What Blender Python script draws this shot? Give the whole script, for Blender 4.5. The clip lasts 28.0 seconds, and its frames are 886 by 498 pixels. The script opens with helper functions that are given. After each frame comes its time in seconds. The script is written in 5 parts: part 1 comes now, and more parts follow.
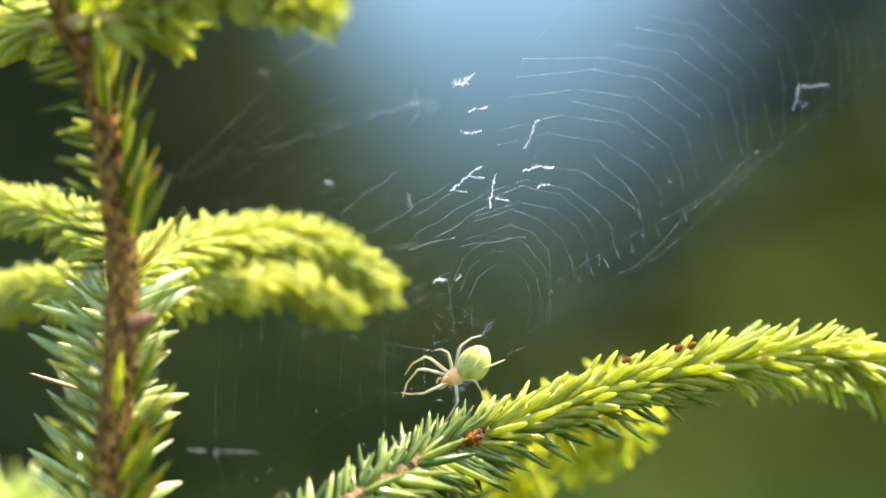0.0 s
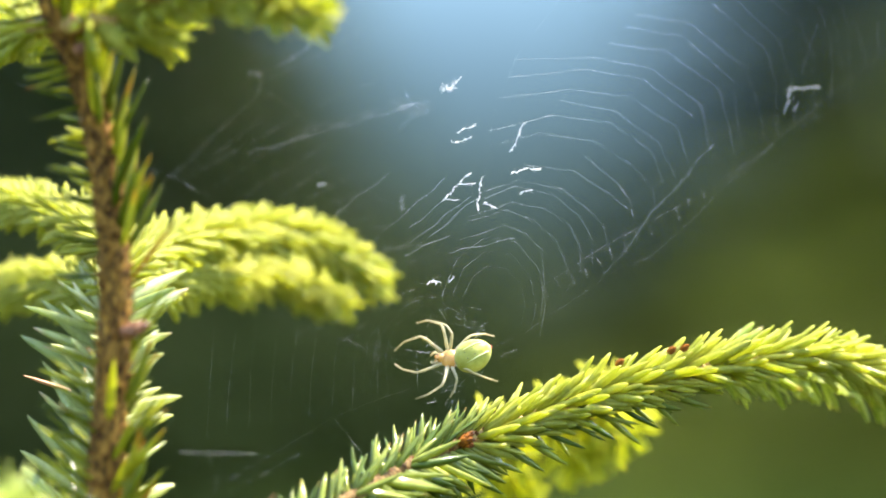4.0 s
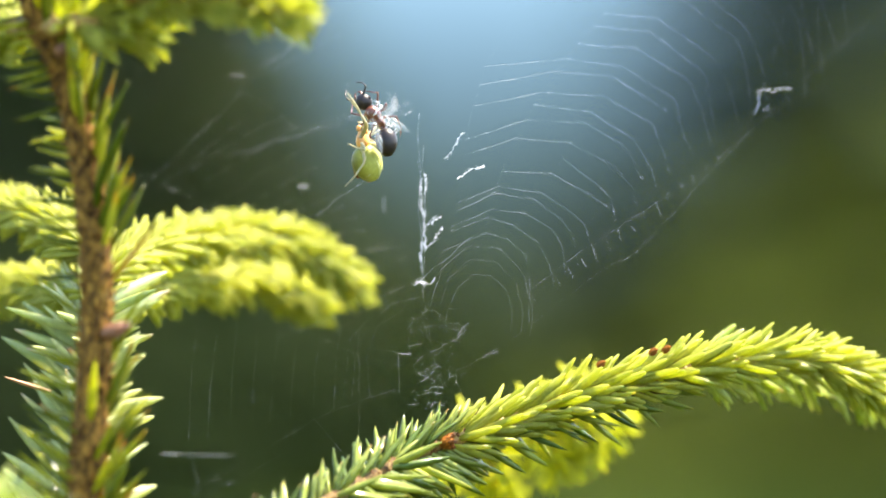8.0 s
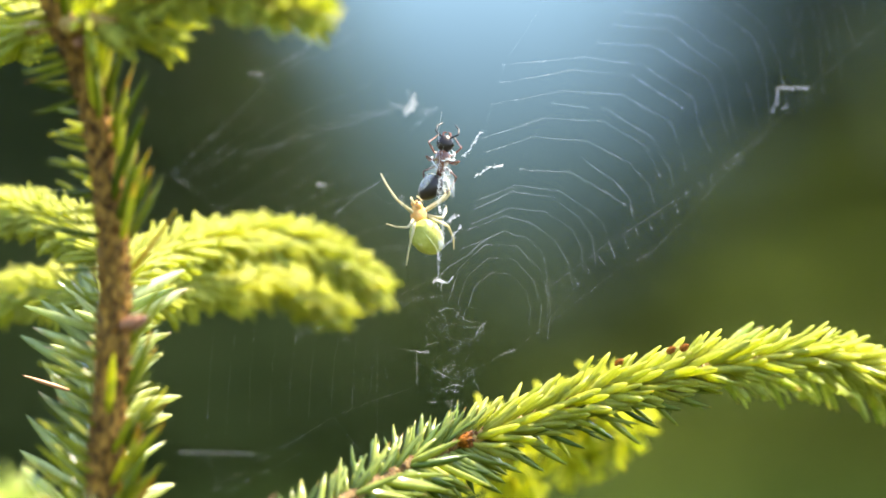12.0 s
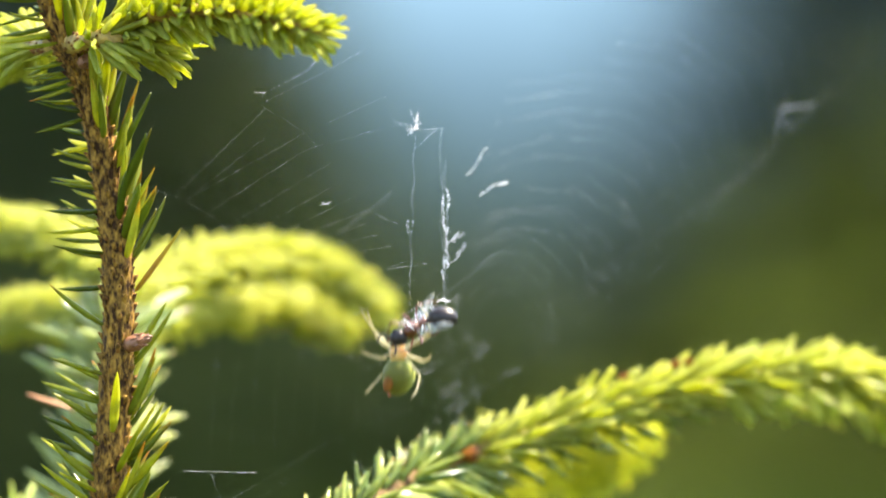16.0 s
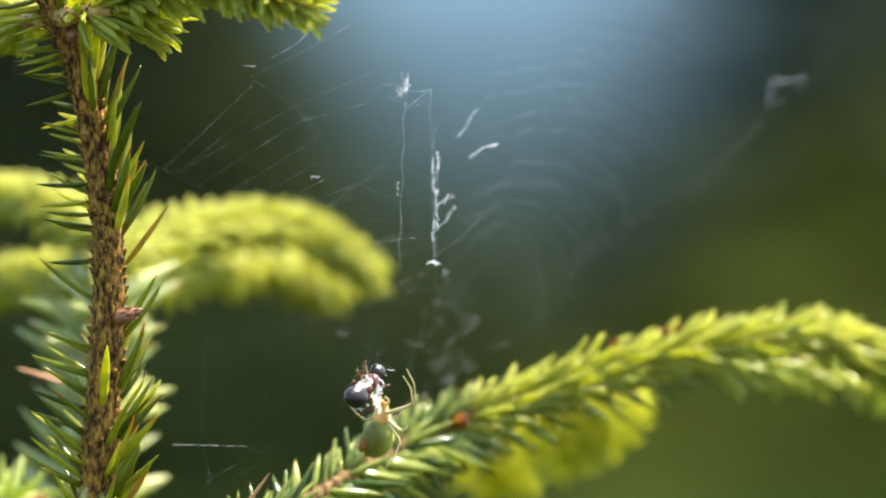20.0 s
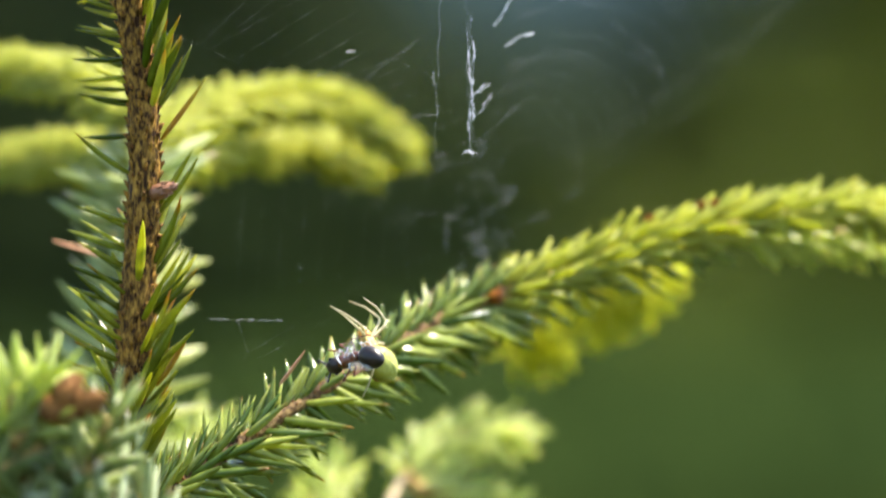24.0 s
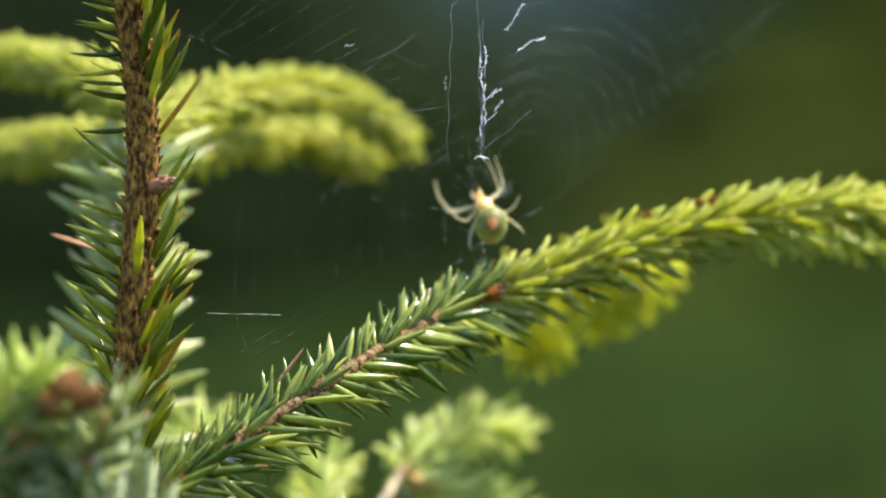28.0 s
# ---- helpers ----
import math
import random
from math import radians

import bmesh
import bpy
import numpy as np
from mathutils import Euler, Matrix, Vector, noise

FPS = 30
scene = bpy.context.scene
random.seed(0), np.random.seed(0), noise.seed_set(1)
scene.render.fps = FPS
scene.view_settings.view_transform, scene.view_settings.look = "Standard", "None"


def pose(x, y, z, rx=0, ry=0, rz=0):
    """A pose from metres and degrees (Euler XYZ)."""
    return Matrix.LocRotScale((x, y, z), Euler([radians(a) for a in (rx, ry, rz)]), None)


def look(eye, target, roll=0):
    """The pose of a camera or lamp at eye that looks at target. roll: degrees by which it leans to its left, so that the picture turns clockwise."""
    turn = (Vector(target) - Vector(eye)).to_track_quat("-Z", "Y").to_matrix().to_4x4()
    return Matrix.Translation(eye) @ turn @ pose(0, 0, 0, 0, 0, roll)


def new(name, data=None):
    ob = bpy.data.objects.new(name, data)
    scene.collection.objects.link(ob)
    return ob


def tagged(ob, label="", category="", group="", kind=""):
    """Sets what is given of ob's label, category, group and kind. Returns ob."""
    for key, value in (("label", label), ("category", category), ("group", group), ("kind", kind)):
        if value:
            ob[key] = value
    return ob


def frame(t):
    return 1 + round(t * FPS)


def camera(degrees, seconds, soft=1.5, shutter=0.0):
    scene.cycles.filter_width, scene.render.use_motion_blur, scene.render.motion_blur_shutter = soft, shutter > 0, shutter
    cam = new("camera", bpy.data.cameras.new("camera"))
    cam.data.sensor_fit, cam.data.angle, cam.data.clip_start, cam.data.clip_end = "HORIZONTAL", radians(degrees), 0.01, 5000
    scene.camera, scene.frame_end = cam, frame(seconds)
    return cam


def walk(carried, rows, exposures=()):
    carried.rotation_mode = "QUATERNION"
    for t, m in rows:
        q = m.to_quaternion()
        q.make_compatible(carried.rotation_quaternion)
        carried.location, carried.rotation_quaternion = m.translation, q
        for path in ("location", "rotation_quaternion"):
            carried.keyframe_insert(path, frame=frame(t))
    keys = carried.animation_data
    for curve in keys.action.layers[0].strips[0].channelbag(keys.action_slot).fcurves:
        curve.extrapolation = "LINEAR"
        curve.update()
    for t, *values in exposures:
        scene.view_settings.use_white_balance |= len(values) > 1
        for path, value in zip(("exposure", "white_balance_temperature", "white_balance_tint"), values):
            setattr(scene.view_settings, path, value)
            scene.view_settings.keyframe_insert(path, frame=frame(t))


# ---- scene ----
cam = camera(5.196, 28.0, soft=1.8, shutter=0.4)
cam.data.dof.use_dof = True
cam.data.dof.aperture_fstop = cam.data.lens / 30.0
walk(cam, [
    (0, look((0, -1.6, 1.0000), (0.00000, 0, 1.00000))),
    (0.5, look((0, -1.6, 1.0000), (0.00037, 0, 1.00005))),
    (1, look((0, -1.6, 1.0000), (0.00086, 0, 1.00028))),
    (1.5, look((0, -1.6, 1.0000), (0.00141, 0, 0.99995))),
    (2, look((0, -1.6, 1.0000), (0.00134, 0, 0.99995))),
    (2.5, look((0, -1.6, 1.0000), (0.00079, 0, 1.00019))),
    (3, look((0, -1.6, 1.0000), (0.00080, 0, 1.00025))),
    (3.5, look((0, -1.6, 1.0000), (0.00093, 0, 1.00034))),
    (5.5, look((0, -1.6, 1.0000), (0.00211, 0, 1.00032))),
    (6, look((0, -1.6, 1.0000), (0.00238, 0, 1.00046))),
    (6.5, look((0, -1.6, 1.0000), (0.00243, 0, 1.00060))),
    (7, look((0, -1.6, 1.0000), (0.00269, 0, 1.00039))),
    (7.5, look((0, -1.6, 1.0000), (0.00354, 0, 1.00063))),
    (8, look((0, -1.6, 1.0000), (0.00421, 0, 1.00060))),
    (8.5, look((0, -1.6, 1.0000), (0.00333, 0, 1.00067))),
    (9, look((0, -1.6, 1.0000), (0.00285, 0, 1.00044))),
    (9.5, look((0, -1.6, 1.0000), (0.00255, 0, 1.00051))),
    (10, look((0, -1.6, 1.0000), (0.00227, 0, 1.00028))),
    (10.5, look((0, -1.6, 1.0000), (0.00185, 0, 1.00021))),
    (11, look((0, -1.6, 1.0000), (0.00188, 0, 1.00009))),
    (11.5, look((0, -1.6, 1.0000), (0.00120, 0, 1.00030))),
    (12, look((0, -1.6, 1.0000), (0.00125, 0, 1.00032))),
    (12.5, look((0, -1.6, 1.0000), (-0.00081, 0, 0.99975))),
    (14.5, look((0, -1.6, 1.0000), (-0.00194, 0, 1.00491))),
    (15, look((0, -1.6, 1.0000), (-0.00269, 0, 1.00389))),
    (15.5, look((0, -1.6, 1.0000), (-0.00116, 0, 1.00444))),
    (16, look((0, -1.6, 1.0000), (0.00056, 0, 1.00343))),
    (16.5, look((0, -1.6, 1.0000), (0.00051, 0, 1.00185))),
    (17, look((0, -1.6, 1.0000), (0.00065, 0, 1.00157))),
    (17.5, look((0, -1.6, 1.0000), (0.00139, 0, 1.00093))),
    (18, look((0, -1.6, 1.0000), (-0.00134, 0, 0.99852))),
    (18.5, look((0, -1.6, 1.0000), (-0.00560, 0, 0.98657))),
    (19, look((0, -1.6, 1.0000), (-0.00588, 0, 0.98926))),
    (19.5, look((0, -1.6, 1.0000), (0.00028, 0, 0.99824))),
    (20, look((0, -1.6, 1.0000), (0.00222, 0, 0.99907))),
    (20.5, look((0, -1.6, 1.0000), (0.00343, 0, 0.99963))),
    (22.5, look((0, -1.6, 1.0040), (0.00028, 0, 0.99833))),
    (23, look((0, -1.6, 1.0060), (-0.00023, 0, 0.99500))),
    (23.5, look((0, -1.6, 1.0080), (-0.00343, 0, 0.98824))),
    (24, look((0, -1.6, 1.0100), (-0.00366, 0, 0.97815))),
    (24.5, look((0, -1.6, 1.0120), (-0.00616, 0, 0.96796))),
    (25, look((0, -1.6, 1.0120), (-0.00537, 0, 0.97629))),
    (25.5, look((0, -1.6, 1.0120), (-0.00509, 0, 0.97778))),
    (26, look((0, -1.6, 1.0120), (-0.00232, 0, 0.97805))),
    (26.5, look((0, -1.6, 1.0120), (0.00069, 0, 0.98000))),
    (27, look((0, -1.6, 1.0120), (-0.00042, 0, 0.97991))),
    (27.5, look((0, -1.6, 1.0120), (-0.00269, 0, 0.97861))),
    (28, look((0, -1.6, 1.0120), (-0.00333, 0, 0.97713))),
], exposures=[(0, 2.70, 6620, 10), (8, 2.82, 6930, 10), (17, 2.82, 7030, 10), (18, 2.72, 6920, 10), (18.6, 2.32, 6940, 10), (20, 2.32, 6920, 10), (23, 2.37, 6580, 10), (24, 2.27, 6580, 10), (25, 2.04, 6500, 10), (28, 1.96, 6430, 10)])

# ---- light ----
SUN = Vector((0.38, 0.20, 0.88)).normalized()      # towards the sun
world = bpy.data.worlds.new("sky")
scene.world = world
world.use_nodes = True
sky = world.node_tree.nodes.new("ShaderNodeTexSky")
sky.sky_type, sky.sun_disc = "NISHITA", False
sky.sun_elevation, sky.sun_rotation = math.asin(SUN.z), math.atan2(SUN.x, SUN.y)
world.node_tree.links.new(sky.outputs[0], world.node_tree.nodes["Background"].inputs[0])
world.node_tree.nodes["Background"].inputs[1].default_value = 0.108
lamp = bpy.data.lights.new("sun", "SUN")
lamp.energy, lamp.angle, lamp.color = 3.6, radians(0.5), (1.0, 0.93, 0.80)
new("sun", lamp).matrix_world = look(SUN * 20, (0, 0, 1))


# ---- materials ----
def nodes_of(name):
    m = bpy.data.materials.new(name)
    m.use_nodes = True
    n = m.node_tree.nodes
    return m, n, m.node_tree.links, n["Principled BSDF"]


def ramp_of(n, *stops):
    r = n.new("ShaderNodeValToRGB")
    while len(r.color_ramp.elements) < len(stops):
        r.color_ramp.elements.new(0.5)
    for e, (at, c) in zip(r.color_ramp.elements, stops):
        e.position, e.color = at, (*c, 1)
    return r


def surface(name, dark, light, rough=0.6, scale=200.0, bump=0.2, fine=4.0, coat=0.0, subsurface=0.0, glow_through=0.0, gloss=0.5, stretch=None, low=0.45, belly=None, size=0.0002):
    """A surface whose colour wanders between two, at two scales, with fine relief."""
    m, n, l, b = nodes_of(name)
    co = n.new("ShaderNodeTexCoord")
    a, c = n.new("ShaderNodeTexNoise"), n.new("ShaderNodeTexNoise")
    a.inputs["Scale"].default_value, a.inputs["Detail"].default_value = scale, 4
    c.inputs["Scale"].default_value, c.inputs["Detail"].default_value = scale * fine, 3
    mix = n.new("ShaderNodeMath")
    mix.operation = "MULTIPLY_ADD"
    place = co.outputs["Object"]
    if stretch:
        mp = n.new("ShaderNodeMapping")
        mp.inputs["Scale"].default_value = stretch
        l.new(place, mp.inputs["Vector"])
        place = mp.outputs[0]
    l.new(place, a.inputs["Vector"])
    l.new(place, c.inputs["Vector"])
    l.new(c.outputs["Fac"], mix.inputs[0])
    mix.inputs[1].default_value = 0.4
    l.new(a.outputs["Fac"], mix.inputs[2])
    r = ramp_of(n, (low, dark), (0.95, light))
    l.new(mix.outputs[0], r.inputs[0])
    colour = r.outputs[0]
    if belly:
        # a dark underside, as the creature has it
        sp, mr, mx = n.new("ShaderNodeSeparateXYZ"), n.new("ShaderNodeMapRange"), n.new("ShaderNodeMix")
        mx.data_type = "RGBA"
        l.new(co.outputs["Object"], sp.inputs[0])
        mr.inputs[1].default_value, mr.inputs[2].default_value = -0.0016, 0.0004
        l.new(sp.outputs["Z"], mr.inputs[0])
        l.new(mr.outputs[0], mx.inputs[0])
        mx.inputs[6].default_value = (*belly, 1)
        l.new(colour, mx.inputs[7])
        colour = mx.outputs[2]
    l.new(colour, b.inputs["Base Color"])
    b.inputs["Roughness"].default_value = rough
    b.inputs["Specular IOR Level"].default_value = gloss
    b.inputs["Coat Weight"].default_value = coat
    if subsurface:
        b.inputs["Subsurface Weight"].default_value = subsurface
        b.inputs["Subsurface Radius"].default_value = (0.0012, 0.001, 0.0004)
        b.inputs["Subsurface Scale"].default_value = 1.0
    if bump:
        p = n.new("ShaderNodeBump")
        p.inputs["Strength"].default_value, p.inputs["Distance"].default_value = bump, size
        l.new(c.outputs["Fac"], p.inputs["Height"])
        l.new(p.outputs[0], b.inputs["Normal"])
    if glow_through:
        t, s = n.new("ShaderNodeBsdfTranslucent"), n.new("ShaderNodeMixShader")
        l.new(r.outputs[0], t.inputs["Color"])
        s.inputs[0].default_value = glow_through
        l.new(b.outputs[0], s.inputs[1])
        l.new(t.outputs[0], s.inputs[2])
        l.new(s.outputs[0], n["Material Output"].inputs["Surface"])
    return m


def needle_material(name, base, light, tip, rough=0.35, through_light=0.4, joined=False, tip_from=0.8):
    """Waxy needle: tone differs from needle to needle, pale lines along it, a dry tip on some."""
    m, n, l, b = nodes_of(name)
    if joined:
        rnd = n.new("ShaderNodeNewGeometry").outputs["Random Per Island"]
    else:
        rnd = n.new("ShaderNodeObjectInfo").outputs["Random"]
    tone = ramp_of(n, (0.0, base), (0.55, tuple((p + q) / 2 for p, q in zip(base, light))), (1.0, light))
    l.new(rnd, tone.inputs[0])
    at = n.new("ShaderNodeAttribute")
    at.attribute_name = "along"
    # dry tips on about a third of the needles
    odd = n.new("ShaderNodeMath")
    odd.operation = "MULTIPLY"
    odd.inputs[1].default_value = 7.13
    l.new(rnd, odd.inputs[0])
    frac = n.new("ShaderNodeMath")
    frac.operation = "FRACT"
    l.new(odd.outputs[0], frac.inputs[0])
    amount = ramp_of(n, (0.68, (0, 0, 0)), (1.0, (1, 1, 1)))
    l.new(frac.outputs[0], amount.inputs[0])
    where = ramp_of(n, (tip_from, (0, 0, 0)), (1.0, (1, 1, 1)))
    l.new(at.outputs["Fac"], where.inputs[0])
    both = n.new("ShaderNodeMath")
    both.operation = "MULTIPLY"
    l.new(amount.outputs[0], both.inputs[0])
    l.new(where.outputs[0], both.inputs[1])
    mixc = n.new("ShaderNodeMix")
    mixc.data_type = "RGBA"
    l.new(both.outputs[0], mixc.inputs[0])
    l.new(tone.outputs[0], mixc.inputs[6])
    mixc.inputs[7].default_value = (*tip, 1)
    # mottling
    co, no = n.new("ShaderNodeTexCoord"), n.new("ShaderNodeTexNoise")
    no.inputs["Scale"].default_value = 900 if joined else 6
    l.new(co.outputs["Object"], no.inputs["Vector"])
    hv = n.new("ShaderNodeHueSaturation")
    val = n.new("ShaderNodeMapRange")
    val.inputs[3].default_value, val.inputs[4].default_value = 0.75, 1.25
    l.new(no.outputs["Fac"], val.inputs[0])
    l.new(val.outputs[0], hv.inputs["Value"])
    l.new(mixc.outputs[2], hv.inputs["Color"])
    l.new(hv.outputs[0], b.inputs["Base Color"])
    b.inputs["Roughness"].default_value = rough
    b.inputs["Specular IOR Level"].default_value = 0.6
    t, s = n.new("ShaderNodeBsdfTranslucent"), n.new("ShaderNodeMixShader")
    # light that comes through the flesh is deeper in colour than what the skin throws back
    deep = n.new("ShaderNodeGamma")
    deep.inputs["Gamma"].default_value = 1.35
    l.new(hv.outputs[0], deep.inputs["Color"])
    l.new(deep.outputs[0], t.inputs["Color"])
    s.inputs[0].default_value = through_light
    l.new(b.outputs[0], s.inputs[1])
    l.new(t.outputs[0], s.inputs[2])
    l.new(s.outputs[0], n["Material Output"].inputs["Surface"])
    return m


def sheer(name, colour, clear, rough=0.3):
    """Thin, partly clear stuff: silk, wing skin."""
    m, n, l, b = nodes_of(name)
    b.inputs["Base Color"].default_value = (*colour, 1)
    b.inputs["Roughness"].default_value = rough
    t, s = n.new("ShaderNodeBsdfTransparent"), n.new("ShaderNodeMixShader")
    s.inputs[0].default_value = clear
    l.new(b.outputs[0], s.inputs[1])
    l.new(t.outputs[0], s.inputs[2])
    l.new(s.outputs[0], n["Material Output"].inputs["Surface"])
    return m


NEEDLE_NEW = needle_material("fresh_needle", (0.55, 0.585, 0.10), (0.76, 0.76, 0.215), (0.6, 0.48, 0.12), 0.38, 0.75, tip_from=0.9)
NEEDLE_NEW_FAR = needle_material("fresh_needle_far_side", (0.55, 0.585, 0.10), (0.76, 0.76, 0.215), (0.6, 0.48, 0.12), 0.38, 0.75, joined=True, tip_from=0.9)
NEEDLE_SIDE = needle_material("side_needle", (0.53, 0.56, 0.09), (0.73, 0.73, 0.195), (0.6, 0.48, 0.2), 0.5, 0.72, tip_from=0.9)
NEEDLE_SIDE_FAR = needle_material("side_needle_far_side", (0.53, 0.56, 0.09), (0.73, 0.73, 0.195), (0.6, 0.48, 0.2), 0.5, 0.72, joined=True, tip_from=0.9)
NEEDLE_OLD = needle_material("older_needle", (0.10, 0.175, 0.025), (0.48, 0.52, 0.11), (0.50, 0.24, 0.06), 0.22, 0.5)
NEEDLE_OLD_FAR = needle_material("older_needle_far_side", (0.10, 0.175, 0.02), (0.44, 0.48, 0.08), (0.50, 0.24, 0.06), 0.15, 0.45, joined=True)
NEEDLE_DRY = needle_material("drying_needle", (0.42, 0.26, 0.02), (0.62, 0.36, 0.03), (0.55, 0.52, 0.06), 0.3, 0.55, tip_from=0.4)
NEEDLE_STEM = needle_material("stem_needle", (0.15, 0.21, 0.02), (0.66, 0.66, 0.08), (0.60, 0.22, 0.02), 0.24, 0.7, tip_from=0.7)
MASS_NEW = needle_material("fresh_needle_mass", (0.53, 0.56, 0.09), (0.73, 0.73, 0.195), (0.6, 0.5, 0.15), 0.5, 0.72, True, 0.9)
MASS_OLD = needle_material("older_needle_mass", (0.40, 0.48, 0.17), (0.88, 0.88, 0.52), (0.6, 0.42, 0.30), 0.18, 0.45, True)
MASS_YELLOW = needle_material("yellow_needle_mass", (0.66, 0.68, 0.13), (0.84, 0.84, 0.27), (0.7, 0.55, 0.15), 0.5, 0.88, True, 0.9)
MASS_SILVER = needle_material("silvery_needle_mass", (0.30, 0.37, 0.17), (0.80, 0.84, 0.56), (0.6, 0.42, 0.3), 0.2, 0.5, True)
# wide tone range: shaded gaps and highlights are put into the needle colour
MASS_BLUE = needle_material("painted_shade_needle_mass", (0.15, 0.22, 0.045), (0.66, 0.71, 0.34), (0.5, 0.3, 0.2), 0.27, 0.6, True)
MASS_PALE = needle_material("pale_needle_mass", (0.50, 0.58, 0.14), (0.84, 0.87, 0.36), (0.6, 0.45, 0.25), 0.25, 0.6, True)
BARK_TWIG = surface("twig_bark", (0.050, 0.026, 0.010), (0.30, 0.20, 0.075), 0.7, 900, 0.9, 3, gloss=0.12, low=0.60, size=0.0004)
BUD_DARK = surface("dark_bud_scale", (0.036, 0.011, 0.002), (0.46, 0.15, 0.010), 0.6, 900, 0.6, 3, gloss=0.2, low=0.6)
BARK = surface("spruce_bark", (0.036, 0.015, 0.004), (0.48, 0.26, 0.045), 0.7, 1300, 0.8, 2.2, gloss=0.15, stretch=(1, 1, 0.42), low=0.59, size=0.0005)
BARK_YOUNG = surface("young_bark", (0.16, 0.08, 0.015), (0.58, 0.40, 0.10), 0.6, 500, 0.7, 3, size=0.0003)
BARK_PALE = surface("pale_young_bark", (0.26, 0.18, 0.09), (0.46, 0.36, 0.20), 0.6, 500, 0.7, 3, size=0.0003)
PEG = surface("needle_peg", (0.040, 0.015, 0.004), (0.30, 0.13, 0.03), 0.7, 600, 0.4, 3, gloss=0.2)
BUD = surface("bud_scale", (0.07, 0.024, 0.010), (0.30, 0.13, 0.06), 0.45, 500, 0.6, 3)
DEAD = surface("dead_needle", (0.40, 0.17, 0.07), (0.62, 0.33, 0.17), 0.6, 400, 0.3)
SILK = sheer("silk", (0.9, 0.92, 0.95), 0.35, 0.3)
SILK_FINE = sheer("fine_silk", (0.85, 0.9, 0.95), 0.55, 0.3)
WISP = sheer("silk_wisp", (0.9, 0.92, 0.95), 0.3, 0.4)
FLUFF = sheer("silk_fluff", (0.95, 0.94, 0.95), 0.15, 0.5)
ABDOMEN = surface("spider_abdomen", (0.25, 0.26, 0.035), (0.46, 0.47, 0.12), 0.5, 320, 0.25, 5, gloss=0.22, subsurface=0.5, belly=(0.125, 0.125, 0.022))
THORAX = surface("spider_thorax", (0.62, 0.27, 0.05), (0.75, 0.46, 0.16), 0.4, 420, 0.1, 4, subsurface=0.3)
LEG = surface("spider_leg", (0.46, 0.41, 0.20), (0.66, 0.61, 0.40), 0.4, 500, 0.1, 4, glow_through=0.5)
MARK = surface("belly_mark", (0.09, 0.03, 0.008), (0.26, 0.10, 0.02), 0.5, 700, 0.1, 4, gloss=0.2)
STRIPE = surface("abdomen_stripe", (0.66, 0.68, 0.26), (0.80, 0.80, 0.42), 0.5, 700, 0.1, 4, gloss=0.2)
RED = surface("red_spot", (0.35, 0.05, 0.02), (0.5, 0.12, 0.04), 0.4, 500, 0.0)
EYE = surface("dark_eye", (0.01, 0.008, 0.008), (0.02, 0.015, 0.012), 0.1, 500, 0.0)
ANT_BLACK = surface("ant_shell", (0.006, 0.005, 0.006), (0.022, 0.014, 0.012), 0.38, 700, 0.25, 4, gloss=0.4)
ANT_RED = surface("ant_thorax", (0.05, 0.012, 0.006), (0.16, 0.05, 0.025), 0.25, 600, 0.2, 4, coat=0.3)
ANT_LEG = surface("ant_leg", (0.06, 0.014, 0.006), (0.26, 0.07, 0.03), 0.35, 700, 0.1, 4)
WING = sheer("wing_skin", (0.84, 0.84, 0.82), 0.86, 0.15)
MEADOW = surface("meadow", (0.0116, 0.0176, 0.0029), (0.0296, 0.0368, 0.0050), 1.0, 0.12, 0.3, 30, gloss=0.0, size=0.02)
FAR_GREEN = surface("far_spruce", (0.0560, 0.0784, 0.0272), (0.1136, 0.1472, 0.0480), 1.0, 2.0, 0.0, 8, gloss=0.0, glow_through=0.5)
FAR_LIGHT = surface("sunlit_bush", (0.0560, 0.0800, 0.0130), (0.1140, 0.1470, 0.0245), 1.0, 2.0, 0.0, 8, gloss=0.0)
DARKENING_BLADES = surface("undergrowth", (0.0288, 0.0480, 0.0112), (0.0640, 0.0960, 0.0232), 1.0, 1.0, 0.0, 8, gloss=0.0)
# far spruce foliage again, lifted in colour to stand in for sunlight
FAR_GREEN_LIT = surface("far_spruce_lit", (0.0688, 0.1008, 0.0448), (0.1280, 0.1728, 0.0752), 1.0, 2.0, 0.0, 8, gloss=0.0, glow_through=0.75)
FAR_BARK = surface("far_bark", (0.07, 0.06, 0.04), (0.16, 0.13, 0.09), 0.9, 6, 0.2)


# ---- shapes ----
def vec(p):
    """Millimetres about the middle of the web, one metre above the ground, to metres."""
    return Vector((p[0] / 1000, p[1] / 1000, 1 + p[2] / 1000))


def facing(p, heading, roll=0, tilt=0):
    """A creature's pose: back to the south, its head towards that many degrees from the east, up over the sky."""
    a = radians(heading)
    turn = Matrix(((math.cos(a), -math.sin(a), 0), (0, 0, -1), (math.sin(a), math.cos(a), 0))).to_4x4()
    return Matrix.Translation(vec(p)) @ turn @ pose(0, 0, 0, roll, tilt, 0)


def mesh_of(name, verts, faces, material, smooth=True, along=None):
    me = bpy.data.meshes.new(name)
    me.from_pydata([tuple(v) for v in verts], [], [tuple(f) for f in faces])
    me.materials.append(material)
    if smooth:
        me.polygons.foreach_set("use_smooth", [True] * len(me.polygons))
    if along is not None:
        me.attributes.new("along", "FLOAT", "POINT").data.foreach_set("value", list(along))
    me.update()
    return me


def child(name, me, parent, label="", m=None, kind=""):
    ob = new(name, me)
    ob.parent = parent
    if m is not None:
        ob.matrix_basis = m
    return tagged(ob, label, kind=kind)


